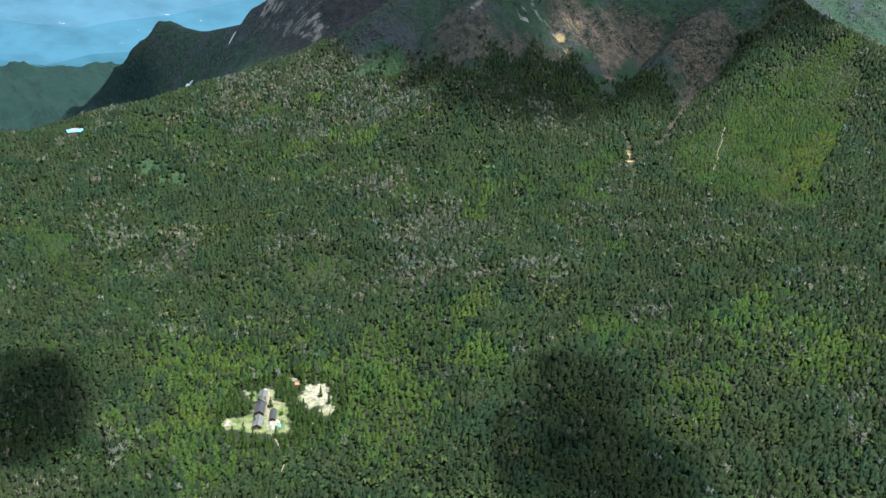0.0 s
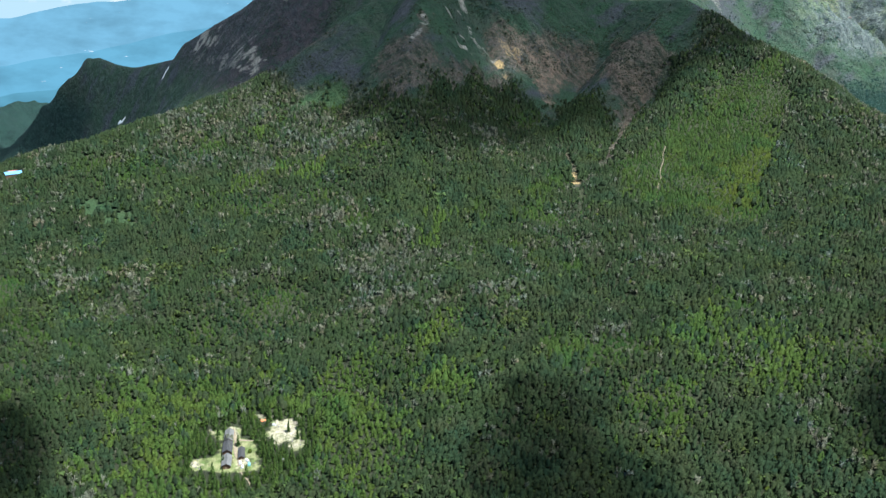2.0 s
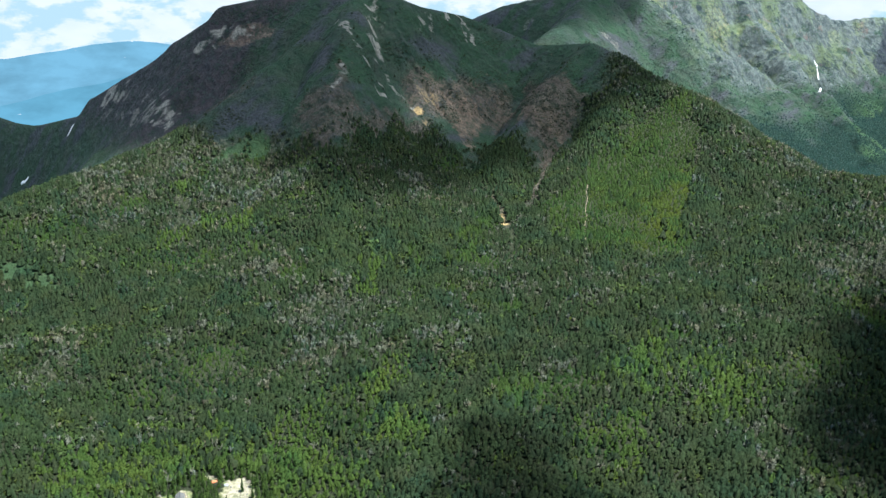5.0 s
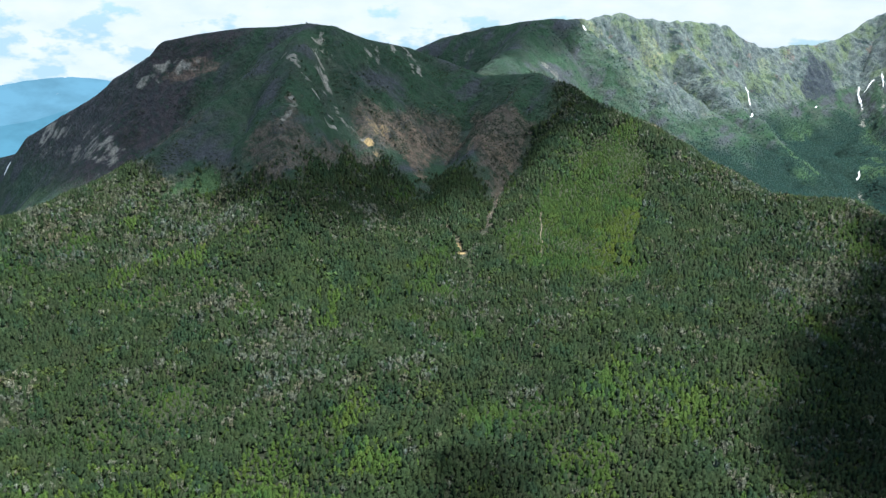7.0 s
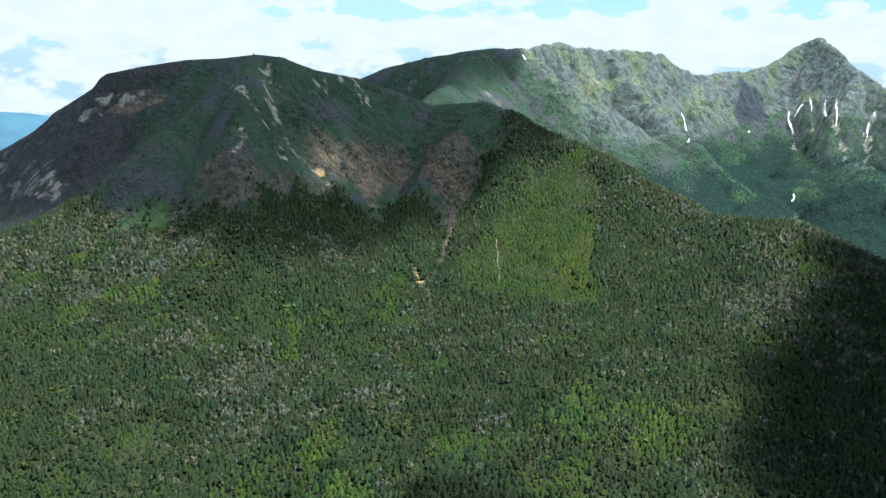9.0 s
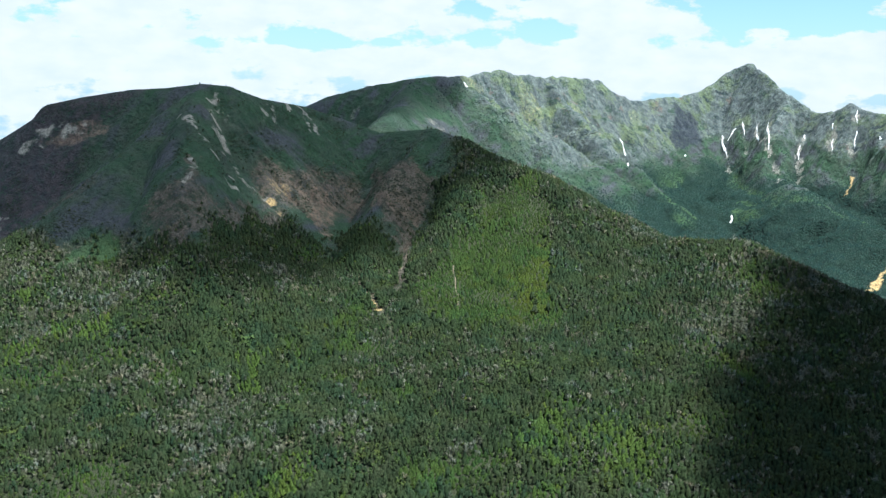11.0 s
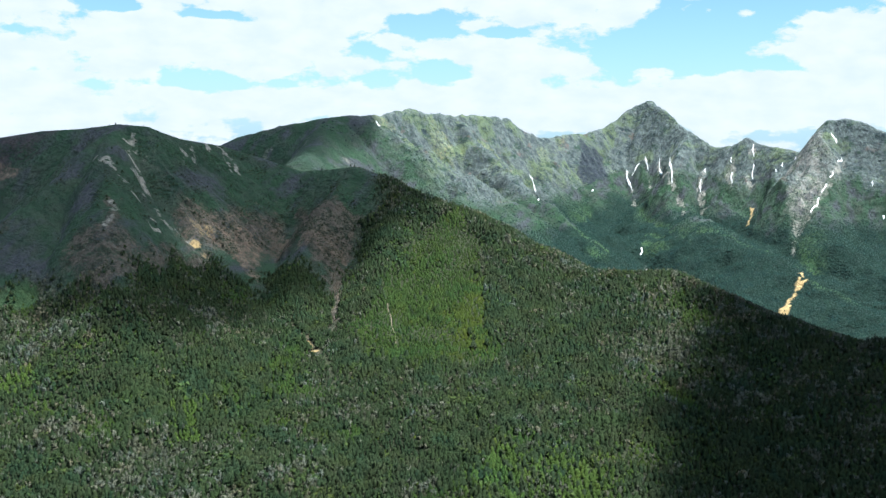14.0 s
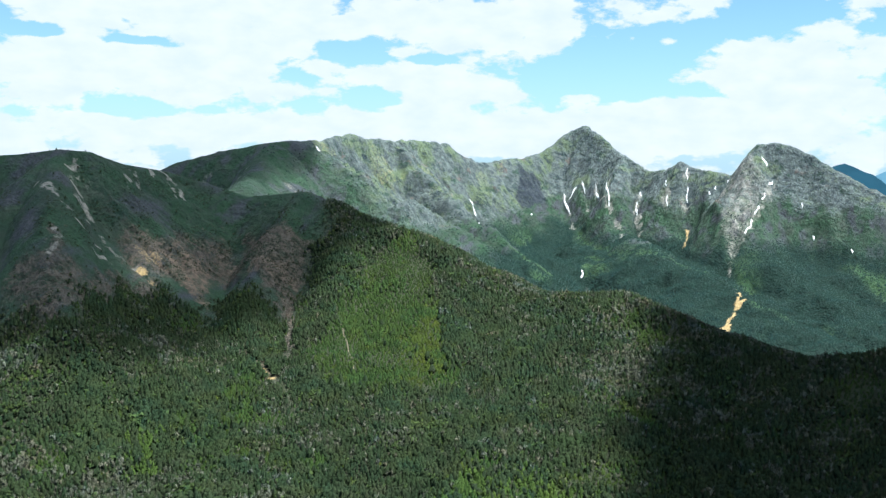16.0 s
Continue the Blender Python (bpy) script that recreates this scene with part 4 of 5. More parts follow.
# far side of the ridge: forest in the valley under the rock peaks
vx, vy, vz, vm = sow(-1900, 420, -2950, -1300, 6.8, rng)
vopen = np.maximum.reduce([vm["alpine"] * 0.92, vm["rock"], vm["scree"] * 1.2, vm["pale"] * 1.3, vm["shrub"] * 0.7])
vkeep = rng.uniform(size=vx.size) > vopen
vp = np.stack([vx[vkeep], vy[vkeep], on_ground(vx[vkeep], vy[vkeep])], -1)
T_FAR = [tier_tree(((0.0, 0.9, 1.0),), 7, 80 + k) for k in range(6)]
valley_trees = plant(T_FAR, vp, rng.uniform(2.8, 6.0, len(vp)), rng.uniform(2.6, 4.6, len(vp)), rng)
grown("valley_forest", valley_trees, M_FIR_HAZE, "dark green conifer forest filling the valley below the peaks")



# ---- single trees round the lodge ----
def part(name, me, parent, label=""):
    ob = new(name, me)
    ob.parent = parent
    return tagged(ob, label) if label else ob


def prism(bm, pts, z0, z1, taper=1.0):
    """Closed prism over a ring of plan points."""
    lo = [bm.verts.new((x, y, z0)) for x, y in pts]
    hi = [bm.verts.new((x * taper, y * taper, z1)) for x, y in pts]
    k = len(pts)
    bm.faces.new(lo[::-1])
    bm.faces.new(hi)
    for i in range(k):
        bm.faces.new((lo[i], lo[(i + 1) % k], hi[(i + 1) % k], hi[i]))


def done(bm, name, material, shade=False):
    bmesh.ops.recalc_face_normals(bm, faces=bm.faces)
    me = bpy.data.meshes.new(name)
    bm.to_mesh(me)
    bm.free()
    for p in me.polygons:
        p.use_smooth = shade
    me.materials.append(material)
    return me


def crown(v, f, material, parent):
    me = mesh_from_arrays("crown", np.array(v), np.array(f), material)
    a = me.attributes.new("tone", "FLOAT", "POINT")
    a.data.foreach_set("value", np.full(len(v), 0.75, np.float32))
    return part("crown", me, parent)


def fir_tree(seed):
    r = random.Random(seed)
    root = new("fir_tree")
    tagged(root, "dark green subalpine fir standing beside the lodge clearing", "tree", "firs round the lodge")
    bm = bmesh.new()
    prism(bm, [(0.22 * math.cos(a), 0.22 * math.sin(a)) for a in (0, 1.257, 2.513, 3.77, 5.027)], -0.6, 9.6, 0.12)
    part("trunk", done(bm, "trunk", M_BARK), root)
    v, f, z = [], [], 0.9
    while z < 9.6:
        rad = 2.5 * (1 - (z - 0.6) / 9.6) ** 0.75
        for p in range(7):
            a = r.uniform(0, 6.283)
            reach, drop, wide = rad * r.uniform(0.75, 1.2), r.uniform(0.1, 0.5), r.uniform(0.35, 0.6) * (0.4 + rad / 3)
            ca, sa, k = math.cos(a), math.sin(a), len(v)
            zz = z + r.uniform(-0.2, 0.2)
            v += [(0, 0, zz + 0.75), (reach * 0.6 * ca - wide * sa, reach * 0.6 * sa + wide * ca, zz), (reach * ca, reach * sa, zz - drop), (reach * 0.6 * ca + wide * sa, reach * 0.6 * sa - wide * ca, zz)]
            f += [(k, k + 1, k + 2), (k, k + 2, k + 3)]
        z += 0.72
    # the brighter greens carry the sunlight on these firs in their colour
    crown(v, f, M_FRESH_LIT if seed % 2 else M_YOUNG, root)
    return root


def birch_tree(seed):
    r = random.Random(seed)
    root = new("birch_tree")
    tagged(root, "light green leafy birch at the edge of the clearing", "tree", "birches round the lodge")
    bm = bmesh.new()
    prism(bm, [(0.2 * math.cos(a), 0.2 * math.sin(a)) for a in (0, 1.257, 2.513, 3.77, 5.027)], -0.6, 5.4, 0.3)
    part("trunk", done(bm, "trunk", M_DEAD), root)
    v, f = [], []
    for _ in range(110):
        a, e, q = r.uniform(0, 6.283), r.uniform(-0.7, 1.5), r.uniform(0.55, 1.0)
        c = (3.0 * q * math.cos(e) * math.cos(a), 3.0 * q * math.cos(e) * math.sin(a), 5.0 + 2.6 * q * math.sin(e))
        k = len(v)
        for _ in range(3):
            v.append(tuple(c[i] + r.uniform(-0.8, 0.8) for i in range(3)))
        f.append((k, k + 1, k + 2))
    crown(v, f, M_LEAF, root)
    return root


firs, birches = [fir_tree(k) for k in range(5)], [birch_tree(k) for k in range(3)]
spots = np.flatnonzero(single)
used = {}
for q in spots:
    family = "birch" if leafy[q] else "fir"
    kinds = birches if leafy[q] else firs
    count = used.get(family, 0)
    used[family] = count + 1
    scale = rng.uniform(0.8, 1.45)
    m = pose(tx[q], ty[q], tz[q] - 0.3, 0, 0, rng.uniform(0, 360)) @ Matrix.Diagonal((scale, scale, scale * rng.uniform(0.9, 1.15), 1))
    if count < len(kinds):
        kinds[count].matrix_basis = m
    else:
        first = kinds[count % len(kinds)]
        keep_scale = first.scale.copy()
        first.scale = (1, 1, 1)
        copy_thing(first, m)
        first.scale = keep_scale


# ---- footpaths ----
def footpath(pts, half):
    """A trodden strip of pale earth, laid just over the ground."""
    bm, rows = bmesh.new(), []
    for (x0, y0), (x1, y1) in zip(pts[:-1], pts[1:]):
        k = math.hypot(x1 - x0, y1 - y0)
        for i in range(int(k / 2)):
            s = i * 2 / k
            wob = 1.2 * math.sin(0.19 * (x0 + s * (x1 - x0)) + 0.07 * i)
            w = half * (0.75 + 0.5 * abs(math.sin(i * 1.9 + x0)))
            nx, ny = -(y1 - y0) / k, (x1 - x0) / k
            cx, cy = x0 + s * (x1 - x0) + nx * wob, y0 + s * (y1 - y0) + ny * wob
            rows.append([bm.verts.new((cx + nx * q * w, cy + ny * q * w, land(cx + nx * q * w, cy + ny * q * w) + h)) for q, h in ((-1.15, -0.3), (-0.8, 0.16), (0, 0.2), (0.8, 0.16), (1.15, -0.3))])
    for a, b in zip(rows[:-1], rows[1:]):
        for i in range(4):
            bm.faces.new((a[i], a[i + 1], b[i + 1], b[i]))
    return tagged(new("footpath", done(bm, "footpath", M_EARTH, True)), "trodden pale earth path through the trees", "path", kind="structure")


for pts, half in TRAILS:
    footpath(pts, half)


# ---- buildings ----
def turned(cx, cy, z, heading):
    return pose(cx, cy, z, 0, 0, heading)


def box(bm, x0, x1, y0, y1, z0, z1):
    prism(bm, ((x0, y0), (x1, y0), (x1, y1), (x0, y1)), z0, z1)


def slab(bm, a, b, c, d, thick):
    """A thick sheet through four corners."""
    top = [bm.verts.new(p) for p in (a, b, c, d)]
    low = [bm.verts.new((p[0], p[1], p[2] - thick)) for p in (a, b, c, d)]
    bm.faces.new(top)
    bm.faces.new(low[::-1])
    for i in range(4):
        bm.faces.new((top[i], low[i], low[(i + 1) % 4], top[(i + 1) % 4]))


def building(name, cx, cy, heading, length, width, eave, ridge, roof_mat, label, windows=4, chimney=False):
    """A gabled timber hut; its length runs along the heading."""
    root = new(name)
    z = min(land(cx + dx, cy + dy) for dx in (-5, 0, 5) for dy in (-5, 0, 5))
    root.matrix_world = turned(cx, cy, z, heading)
    tagged(root, label, "building")
    L, W = length / 2, width / 2
    for s in (-1, 1):
        bm = bmesh.new()
        box(bm, -L, L, s * W - 0.12, s * W + 0.12, -1.5, eave)
        part("side_wall", done(bm, "side_wall", M_TIMBER), root)
        bm = bmesh.new()
        ring = ((-W + 0.12, -1.5), (W - 0.12, -1.5), (W - 0.12, eave), (0, ridge - 0.05), (-W + 0.12, eave))
        near, far = [bm.verts.new((s * L - 0.12, y, zz)) for y, zz in ring], [bm.verts.new((s * L + 0.12, y, zz)) for y, zz in ring]
        bm.faces.new(near), bm.faces.new(far[::-1])
        for i in range(5):
            bm.faces.new((near[i], near[(i + 1) % 5], far[(i + 1) % 5], far[i]))
        part("gable_wall", done(bm, "gable_wall", M_TIMBER), root)
        bm = bmesh.new()
        run, fall = W + 0.7, (ridge - eave) / W
        slab(bm, (-L - 0.8, 0, ridge + 0.15), (L + 0.8, 0, ridge + 0.15), (L + 0.8, s * run, ridge + 0.15 - fall * run), (-L - 0.8, s * run, ridge + 0.15 - fall * run), 0.14)
        k = -L - 0.8
        while k < L + 0.8:
            slab(bm, (k, s * 0.1, ridge + 0.20), (k + 0.08, s * 0.1, ridge + 0.20), (k + 0.08, s * run, ridge + 0.20 - fall * run), (k, s * run, ridge + 0.20 - fall * run), 0.05)
            k += 1.1
        part("roof_slope", done(bm, "roof_slope", roof_mat), root)
        for w in range(windows):
            bm = bmesh.new()
            wx = -L + (w + 0.5) * length / windows
            for a, b, c, d in ((-0.8, 0.8, -1.8, -1.7), (-0.8, 0.8, -0.5, -0.4), (-0.8, -0.7, -1.7, -0.5), (0.7, 0.8, -1.7, -0.5)):
                box(bm, wx + a, wx + b, s * (W + 0.16) - 0.05, s * (W + 0.16) + 0.05, eave + c, eave + d)
            frame_ob = part("window", done(bm, "window", M_PLANK), root)
            bm = bmesh.new()
            box(bm, wx - 0.7, wx + 0.7, s * (W + 0.15) - 0.02, s * (W + 0.15) + 0.02, eave - 1.7, eave - 0.5)
            part("pane", done(bm, "pane", M_GLASS), frame_ob)
    bm = bmesh.new()
    box(bm, -L - 0.8, L + 0.8, -0.22, 0.22, ridge + 0.12, ridge + 0.26)
    part("ridge_cap", done(bm, "ridge_cap", M_ROOF), root)
    bm = bmesh.new()
    box(bm, L + 0.13, L + 0.19, -0.6, 0.6, 0, 2.05)
    part("door", done(bm, "door", M_PLANK), root, "pale plank door")
    if chimney:
        bm = bmesh.new()
        box(bm, -0.3, 0.3, W * 0.4 - 0.3, W * 0.4 + 0.3, eave, ridge + 1.1)
        part("chimney", done(bm, "chimney", M_STONE), root)
    return root


building("lodge_wing", -845.0, 700.5, AXIS, 19, 7.6, 4.2, 6.6, M_ROOF_PALE, "upper wing of the mountain lodge under a grey metal gable roof", 6)
building("lodge_hall", -862.8, 709.5, AXIS, 18, 8.4, 5.0, 7.6, M_ROOF, "main hall of the mountain lodge under a dark metal roof", 6, True)
building("lodge_annex", -880.8, 718.1, AXIS, 18, 8.0, 3.8, 6.2, M_ROOF_PALE, "lower annex of the lodge under a weathered grey roof", 5)
building("storehouse", -877.0, 701.3, AXIS + 2, 17, 5.2, 2.8, 4.3, M_ROOF, "narrow storehouse with dark roof beside the lodge", 4)
building("pass_hut", -121, 742, 96, 24, 11, 4.5, 7.6, M_BLUE, "mountain hut with a bright blue metal roof on the pass", 6)
building("pass_store", -104, 738, 96, 14, 7, 3.4, 5.6, plain("red metal roofing", (0.30, 0.10, 0.08), (0.36, 0.14, 0.10), 0.7, 0.5), "small hut with a dull red roof on the pass", 3)
building("pass_shed", -128, 766, 88, 9, 6, 2.6, 4.2, M_ROOF_PALE, "small pale-roofed shed on the pass", 2)


def tent(cx, cy, heading, length, width, height, material, label):
    """A ridge tent or sheeted pile with sagging sides."""
    bm = bmesh.new()
    rows = []
    for i in range(7):
        x = -length / 2 + length * i / 6
        h = height * (0.82 + 0.18 * math.cos(i * 1.7))
        rows.append([bm.verts.new((x, y, zz)) for y, zz in ((-width / 2, -0.4), (-width * 0.42, h * 0.45), (-width * 0.2, h * 0.86), (0, h), (width * 0.2, h * 0.86), (width * 0.42, h * 0.45), (width / 2, -0.4))])
    for a, b in zip(rows[:-1], rows[1:]):
        for i in range(6):
            bm.faces.new((a[i], a[i + 1], b[i + 1], b[i]))
    bm.faces.new(rows[0]), bm.faces.new(rows[-1][::-1])
    ob = new("tarpaulin_shelter", done(bm, "tarpaulin_shelter", material))
    ob.matrix_world = turned(cx, cy, land(cx, cy), heading)
    return tagged(ob, label, "shelter", "shelters in the yard")


tent(-889.5, 708.0, AXIS + 12, 4, 2.8, 2.2, M_TARP, "pale tarpaulin shelter on the gravel yard")
tent(-896.5, 709.0, AXIS - 6, 4, 2.8, 1.9, M_TARP, "pale tarpaulin shelter on the gravel yard")
tent(-897.5, 702.5, AXIS + 4, 4, 2.8, 2.2, M_TARP_BLUE, "turquoise tarpaulin shelter on the gravel yard")
tent(-890.0, 701.0, AXIS + 30, 4, 3.0, 1.8, M_TARP, "pale tarpaulin shelter on the gravel yard")
tent(-856.0, 656.5, 30, 4, 3.0, 1.8, M_TARP, "pale tarpaulin shelter on the sandy ground")
tent(-841.5, 662.0, 70, 5, 3.4, 1.6, plain("orange tent cloth", (0.52, 0.20, 0.09), (0.42, 0.16, 0.07), 1.0), "small orange tent on the sandy ground")
tent(-911.0, 674.0, 10, 3.6, 2.6, 1.7, M_TARP, "small white tent in a gap of the forest")


def boulder(cx, cy, size, seed):
    r = random.Random(seed)
    bm = bmesh.new()
    bmesh.ops.create_icosphere(bm, subdivisions=2, radius=1)
    for v in bm.verts:
        v.co *= r.uniform(0.8, 1.15)
        v.co = Vector((v.co.x * size, v.co.y * size * 0.8, v.co.z * size * 0.6))
    ob = new("boulder", done(bm, "boulder", M_STONE))
    ob.matrix_world = turned(cx, cy, land(cx, cy) + size * 0.15, r.uniform(0, 360))
    return tagged(ob, "pale grey boulder lying on the sandy ground", "boulder", "boulders round the yard")


for k, (bx, by) in enumerate(((-864, 741), (-868, 744), (-861, 745), (-858, 738), (-872, 742), (-872, 654), (-884, 650), (-893, 655), (-904, 652), (-862, 655), (-845, 659), (-899, 697), (-822, 710))):
    boulder(bx, by, 0.8 + 0.5 * ((k * 7) % 5) / 4, k)


# ---- old snow ----
def snow_patch(pts, widths):
    """A strip of old snow lying in a gully, ragged at its edges."""
    r = random.Random(int(abs(pts[0][0])))
    rows = []
    bm = bmesh.new()
    total, done_len = sum(math.dist(a, b) for a, b in zip(pts[:-1], pts[1:])), 0.0
    sway = r.uniform(0, 6)
    for (x0, y0), (x1, y1), w0, w1 in zip(pts[:-1], pts[1:], widths[:-1], widths[1:]):
        k = math.hypot(x1 - x0, y1 - y0)
        steps = max(3, int(k / 4))
        nx, ny = -(y1 - y0) / k, (x1 - x0) / k
        for i in range(steps + (1 if (x1, y1) == tuple(pts[-1]) else 0)):
            s = i / steps
            along_all = (done_len + s * k) / total
            pinch = 0.55 + 0.45 * math.sin(along_all * 11 + sway)
            w = 0.56 * (w0 + s * (w1 - w0)) * r.uniform(0.45, 1.35) * min(1, 0.25 + 5 * along_all, 0.25 + 5 * (1 - along_all)) * (0.5 + 0.7 * pinch)
            off = 2.2 * math.sin(along_all * 7 + sway) + r.uniform(-1.0, 1.0)
            cx, cy = x0 + s * (x1 - x0) + nx * off, y0 + s * (y1 - y0) + ny * off
            row = []
            for q in (-1.0, -0.85, -0.4, 0.0, 0.4, 0.85, 1.0):
                px, py = cx + nx * w * q, cy + ny * w * q
                row.append(bm.verts.new((px, py, land(px, py) + (2.2 if abs(q) < 0.95 else -1.0))))
            rows.append(row)
        done_len += k
    for a, b in zip(rows[:-1], rows[1:]):
        for i in range(6):
            bm.faces.new((a[i], a[i + 1], b[i + 1], b[i]))
    ob = new("snow_patch", done(bm, "snow_patch", M_SNOW, True))
    return tagged(ob, "patch of old white snow lying in a rocky gully", "snow", "snow patches on the peaks")


for pts, widths in ((((458, -1694), (448, -1753)), (7, 9)), (((150, -2350), (135, -2335), (112, -2331)), (4, 6, 6)), (((100, -2320), (84, -2290)), (6, 8)),
                    (((-60, -2905), (-75, -2880), (-96, -2851), (-122, -2812)), (5, 8, 6, 3)), (((-112, -2925), (-101, -2898), (-96, -2880)), (3, 5, 3)),
                    (((-135, -2940), (-150, -2905), (-170, -2880)), (3, 5, 3)), (((-205, -2910), (-225, -2870), (-262, -2780)), (3, 5, 3)), (((-285, -2815), (-295, -2779), (-320, -2710), (-350, -2645)), (4, 6, 6, 4)),
                    (((-434, -2810), (-440, -2790)), (4, 4)), (((-434, -2755), (-440, -2725), (-458, -2661)), (5, 6, 4)), (((-552, -2745), (-563, -2716)), (3, 3)), (((-575, -2680), (-586, -2636)), (4, 4)),
                    (((-636, -2750), (-648, -2714)), (3, 5)), (((-652, -2700), (-662, -2655)), (5, 4)), (((-748, -2642), (-756, -2630)), (4, 5)), (((-768, -2660), (-772, -2650)), (3, 3)), (((-812, -2672), (-818, -2660)), (4, 4)),
                    (((-1000, -2534), (-990, -2500)), (5, 5)), (((-984, -2450), (-980, -2425)), (4, 4)), (((-976, -2385), (-966, -2344)), (3, 5)), (((-964, -2320), (-956, -2215)), (4, 3)),
                    (((-948, -2590), (-972, -2578)), (7, 8)), (((-432, -2045), (-436, -2020)), (5, 5)), (((-1158, -2412), (-1164, -2398)), (6, 5)), (((-1289, -2351), (-1293, -2338)), (6, 4)),
                    (((744, 190), (752, 206)), (9, 8)), (((852, 275), (874, 288)), (5, 5)), (((-1110, -2480), (-1112, -2465)), (4, 4)), (((-2, -2655), (-8, -2640)), (4, 4))):
    snow_patch(pts, widths)


# ---- cumulus overhead, whose shade lies on the slopes ----
def cloud_bank(outline, base, label, thick, gaps=(), fray=26.0, rim=60.0):
    """One cloud whose shade fills the outline on the ground: each corner is carried up along the sunlight to the base height."""
    pts = []
    for x, y in outline:
        k = (base - land(x, y)) / SUN_TO.z
        pts.append((x + SUN_TO.x * k, y + SUN_TO.y * k))
    pts = tuple(pts)
    x0, x1, y0, y1 = min(p[0] for p in pts) - 60, max(p[0] for p in pts) + 60, min(p[1] for p in pts) - 60, max(p[1] for p in pts) + 60
    step = max(8.0, (x1 - x0) / 190)
    x, y = np.meshgrid(np.arange(x0, x1, step), np.arange(y0, y1, step))
    f = np.clip(area(x, y, pts, rim, fray, 71, 90.0) - 0.12, 0, 1)
    for gx0, gy0, rad, share in gaps:
        k = (base - land(gx0, gy0)) / SUN_TO.z
        f = f * (1 - share * np.exp(-((x - gx0 - SUN_TO.x * k) ** 2 + (y - gy0 - SUN_TO.y * k) ** 2) / rad ** 2))
    top, low = base + 120 * np.sqrt(f) * (1 + 0.6 * fbm(x, y, 110, 5, 72)), base - 14 * np.sqrt(f) - 0.5
    full = f > 0
    cell = full[:-1, :-1] | full[1:, :-1] | full[:-1, 1:] | full[1:, 1:]
    idx = np.arange(x.size).reshape(x.shape)
    q = np.stack([idx[:-1, :-1], idx[:-1, 1:], idx[1:, 1:], idx[1:, :-1]], -1)[cell]
    v = np.concatenate([np.stack([x, y, top], -1).reshape(-1, 3), np.stack([x, y, low], -1).reshape(-1, 3)])
    me = mesh_from_arrays("cumulus_cloud", v, np.concatenate([q, q[:, ::-1] + x.size]), M_CLOUD, True)
    a = me.attributes.new("thickness", "FLOAT", "POINT")
    a.data.foreach_set("value", np.tile(np.clip(f * 1.3, 0, 1).ravel() * thick, 2).astype(np.float32))
    return tagged(new("cumulus_cloud", me), label, "cloud", kind="structure")


def cumulus(name, spots, base, label, thick=0.88, gaps=(), rim=0.34):
    """One cloud over the ground ellipses (x, y, height, rx, ry, turn), carried up along the sunlight to its base height."""
    shift = [(x + SUN_TO.x / SUN_TO.z * (base - z), y + SUN_TO.y / SUN_TO.z * (base - z), rx, ry, turn) for x, y, z, rx, ry, turn in spots]
    x0, x1 = min(p[0] - 1.4 * max(p[2], p[3]) for p in shift), max(p[0] + 1.4 * max(p[2], p[3]) for p in shift)
    y0, y1 = min(p[1] - 1.4 * max(p[2], p[3]) for p in shift), max(p[1] + 1.4 * max(p[2], p[3]) for p in shift)
    step = max(9.0, (x1 - x0) / 130)
    x, y = np.meshgrid(np.arange(x0, x1, step), np.arange(y0, y1, step))
    f = np.full(x.shape, -1.0)
    for cx, cy, rx, ry, turn in shift:
        c, s = math.cos(math.radians(turn)), math.sin(math.radians(turn))
        f = np.maximum(f, 1 - np.hypot(((x - cx) * c + (y - cy) * s) / rx, (-(x - cx) * s + (y - cy) * c) / ry))
    grainy = min(150.0, 0.9 * min(min(p[2], p[3]) for p in shift))
    f = f + (0.34 if len(spots) > 2 else 0.5) * fbm(x, y, grainy, 5, 71)
    for gx0, gy0, gz0, rad in gaps:
        f = f - 0.42 * np.exp(-((x - gx0 - SUN_TO.x / SUN_TO.z * (base - gz0)) ** 2 + (y - gy0 - SUN_TO.y / SUN_TO.z * (base - gz0)) ** 2) / rad ** 2)
    inside = np.clip(f, 0, 1)
    top = base + 90 * np.sqrt(inside) * (1 + 0.6 * fbm(x, y, 110, 5, 72)) + 120 * inside
    low = base - 14 * np.sqrt(inside)
    density = 0.5 * smooth(0.0, rim, f)
    full = (f > 0)
    cell = full[:-1, :-1] | full[1:, :-1] | full[:-1, 1:] | full[1:, 1:]
    idx = np.arange(x.size).reshape(x.shape)
    q = np.stack([idx[:-1, :-1], idx[:-1, 1:], idx[1:, 1:], idx[1:, :-1]], -1)[cell]
    v = np.concatenate([np.stack([x, y, top], -1).reshape(-1, 3), np.stack([x, y, low - 0.5], -1).reshape(-1, 3)])
    me = mesh_from_arrays(name, v, np.concatenate([q, q[:, ::-1] + x.size]), M_CLOUD, True)
    a = me.attributes.new("thickness", "FLOAT", "POINT")
    a.data.foreach_set("value", np.concatenate([density.ravel() * 1.9, density.ravel() * 1.5]).clip(0, thick).astype(np.float32))
    return tagged(new(name, me), label, "cloud", kind="structure")


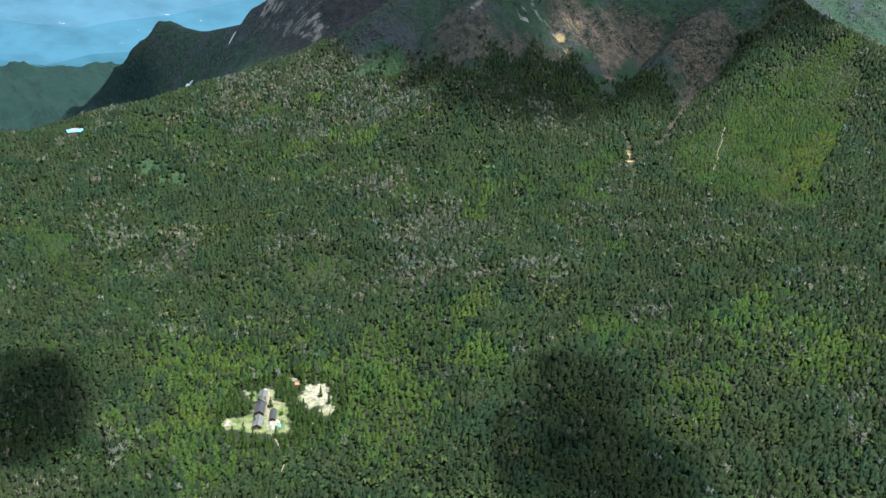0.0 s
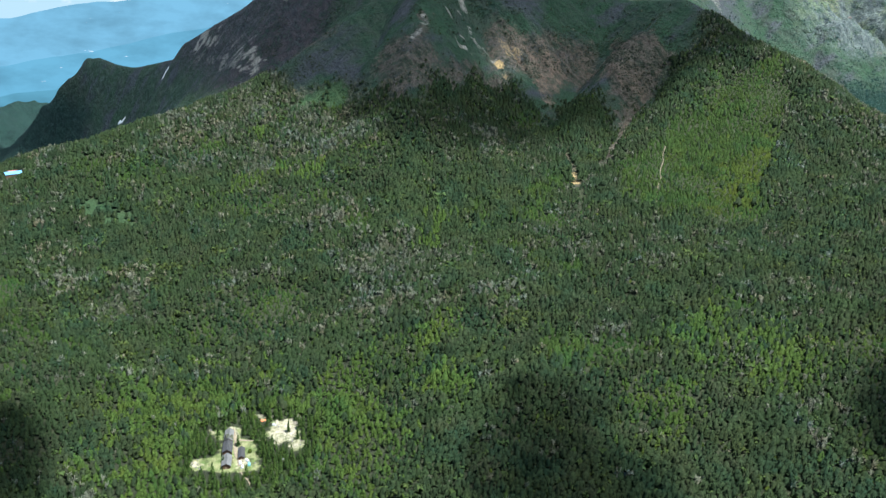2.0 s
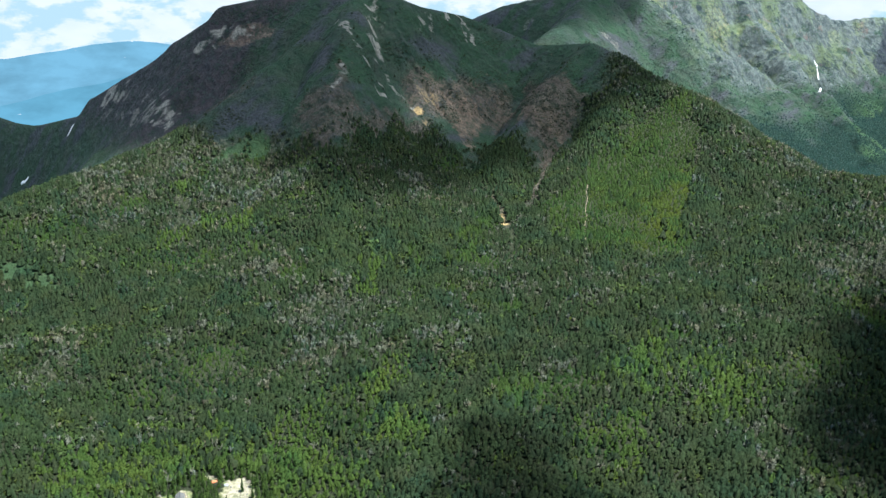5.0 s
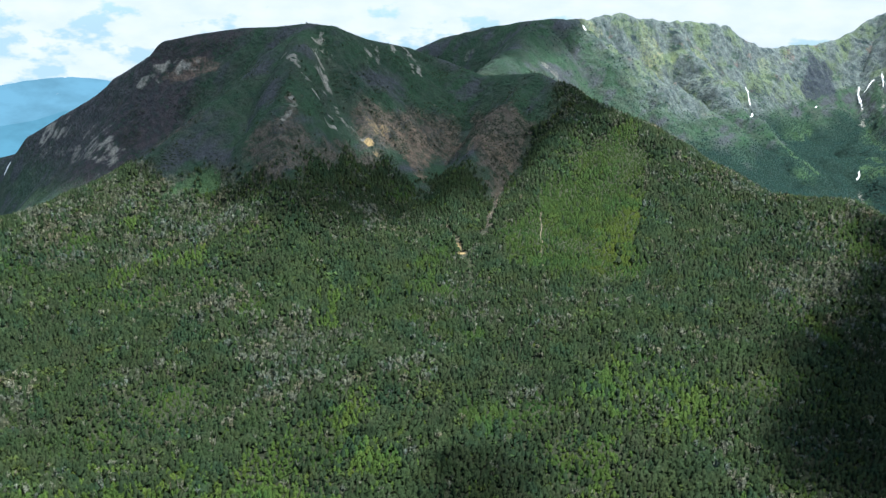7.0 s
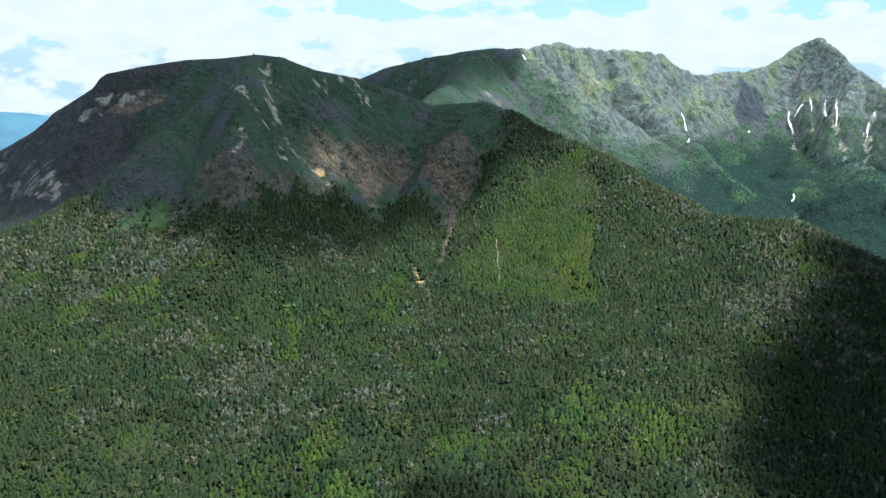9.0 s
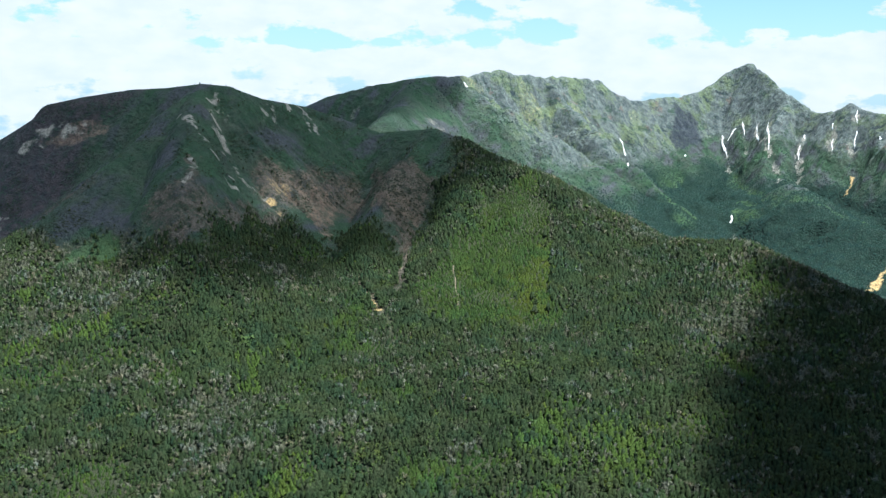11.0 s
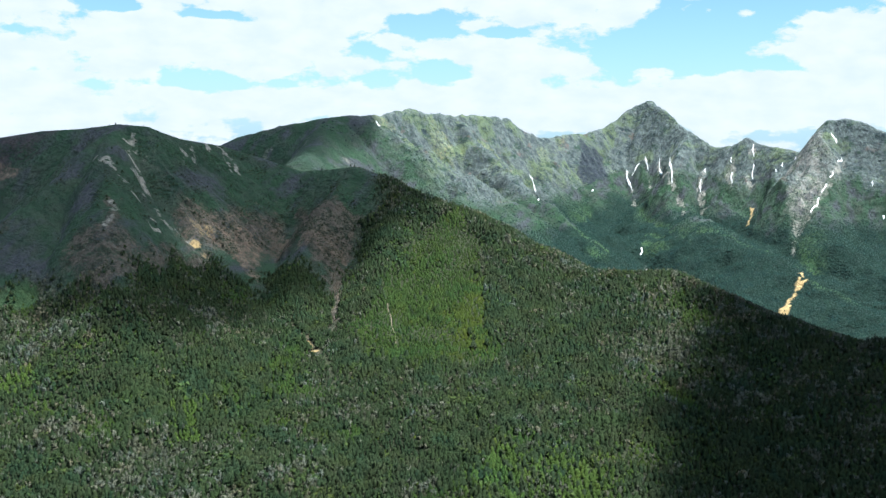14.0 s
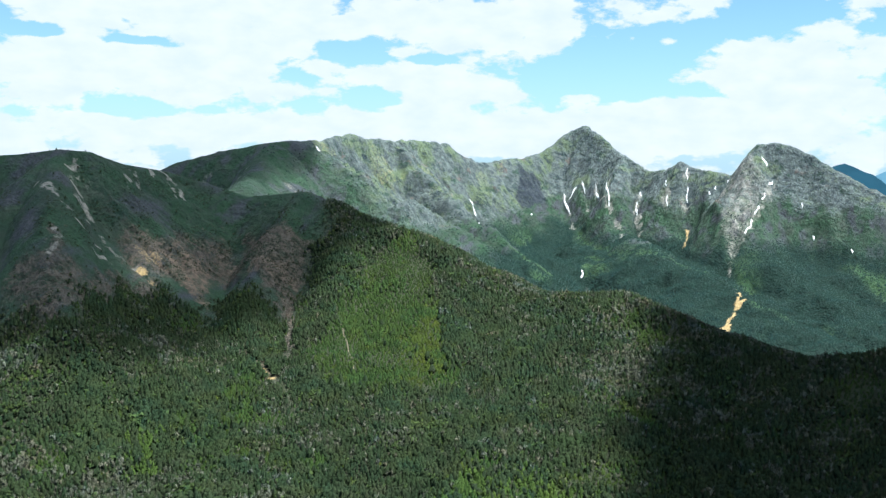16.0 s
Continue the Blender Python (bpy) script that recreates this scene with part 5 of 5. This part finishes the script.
cloud_bank(((407, 290), (207, 252), (60, 290), (-129, 305), (-200, 250), (-319, 240), (-425, 246), (-498, 155), (-488, 5), (-510, -40), (-521, -94), (-530, -150), (-540, -235), (-545, -290), (-540, -390),
            (-560, -520), (-300, -760), (300, -800), (1000, -450), (1500, 100), (1500, 500), (1000, 420), (700, 330)), 1500, "large white cumulus cloud drifting over the bare summit", 0.50,
           ((-285, -80, 60, 0.75), (-250, -170, 70, 0.45), (-110, -90, 60, 0.35), (-420, -30, 40, 0.3)))
cloud_bank(((-1225, 215), (-1190, 130), (-1160, 40), (-1142, -60), (-1150, -150), (-1140, -225), (-1100, -350), (-1150, -520), (-1500, -600), (-2000, -500), (-2100, 0), (-1700, 300)), 1450,
           "white cumulus cloud drifting over the wooded ridge", 0.74, (), 22.0, 75.0)
cumulus("cumulus_cloud", ((-1100, 508, 60, 120, 72, -40), (-1165, 478, 60, 95, 62, -30), (-1050, 435, 80, 70, 45, -60)), 1350, "small ragged cumulus cloud over the forest", 0.48, (), 0.85)
cumulus("cumulus_cloud", ((-790, 897, 30, 98, 54, -10),), 1350, "small ragged cumulus cloud over the forest", 0.58, (), 0.5)
cloud_bank(((270, -1130), (320, -1380), (340, -1540), (420, -1700), (560, -1720), (800, -1500), (900, -1200), (600, -1020), (400, -1030)), 1500, "small ragged cumulus cloud over the far ridge", 0.5, (), 26.0, 50.0)


# ---- cairns on the summit ----
def cairn(cx, cy, size, seed):
    """A heap of piled stones."""
    r = random.Random(seed)
    root = new("cairn")
    tagged(root, "grey cairn of piled stones on the bare summit", "cairn", "summit cairns")
    root.matrix_world = turned(cx, cy, land(cx, cy), r.uniform(0, 360))
    for ring, (count, rad, z) in enumerate(((7, 0.9, 0.2), (5, 0.6, 0.75), (3, 0.33, 1.25), (1, 0.0, 1.7))):
        for i in range(count):
            bm = bmesh.new()
            bmesh.ops.create_icosphere(bm, subdivisions=1, radius=1)
            for v in bm.verts:
                v.co = v.co * r.uniform(0.8, 1.15)
                v.co = Vector((v.co.x * 0.42, v.co.y * 0.34, v.co.z * 0.32)) * size
            a = 6.283 * i / count + ring
            ob = part("stone", done(bm, "stone", M_STONE), root)
            ob.location = (rad * size * math.cos(a), rad * size * math.sin(a), z * size)
    return root


for k, (cx, cy, size) in enumerate(((-66, -145, 1.3), (-40, -128, 1.0), (-10, -112, 1.0), (20, -95, 0.9))):
    cairn(cx, cy, size, k)
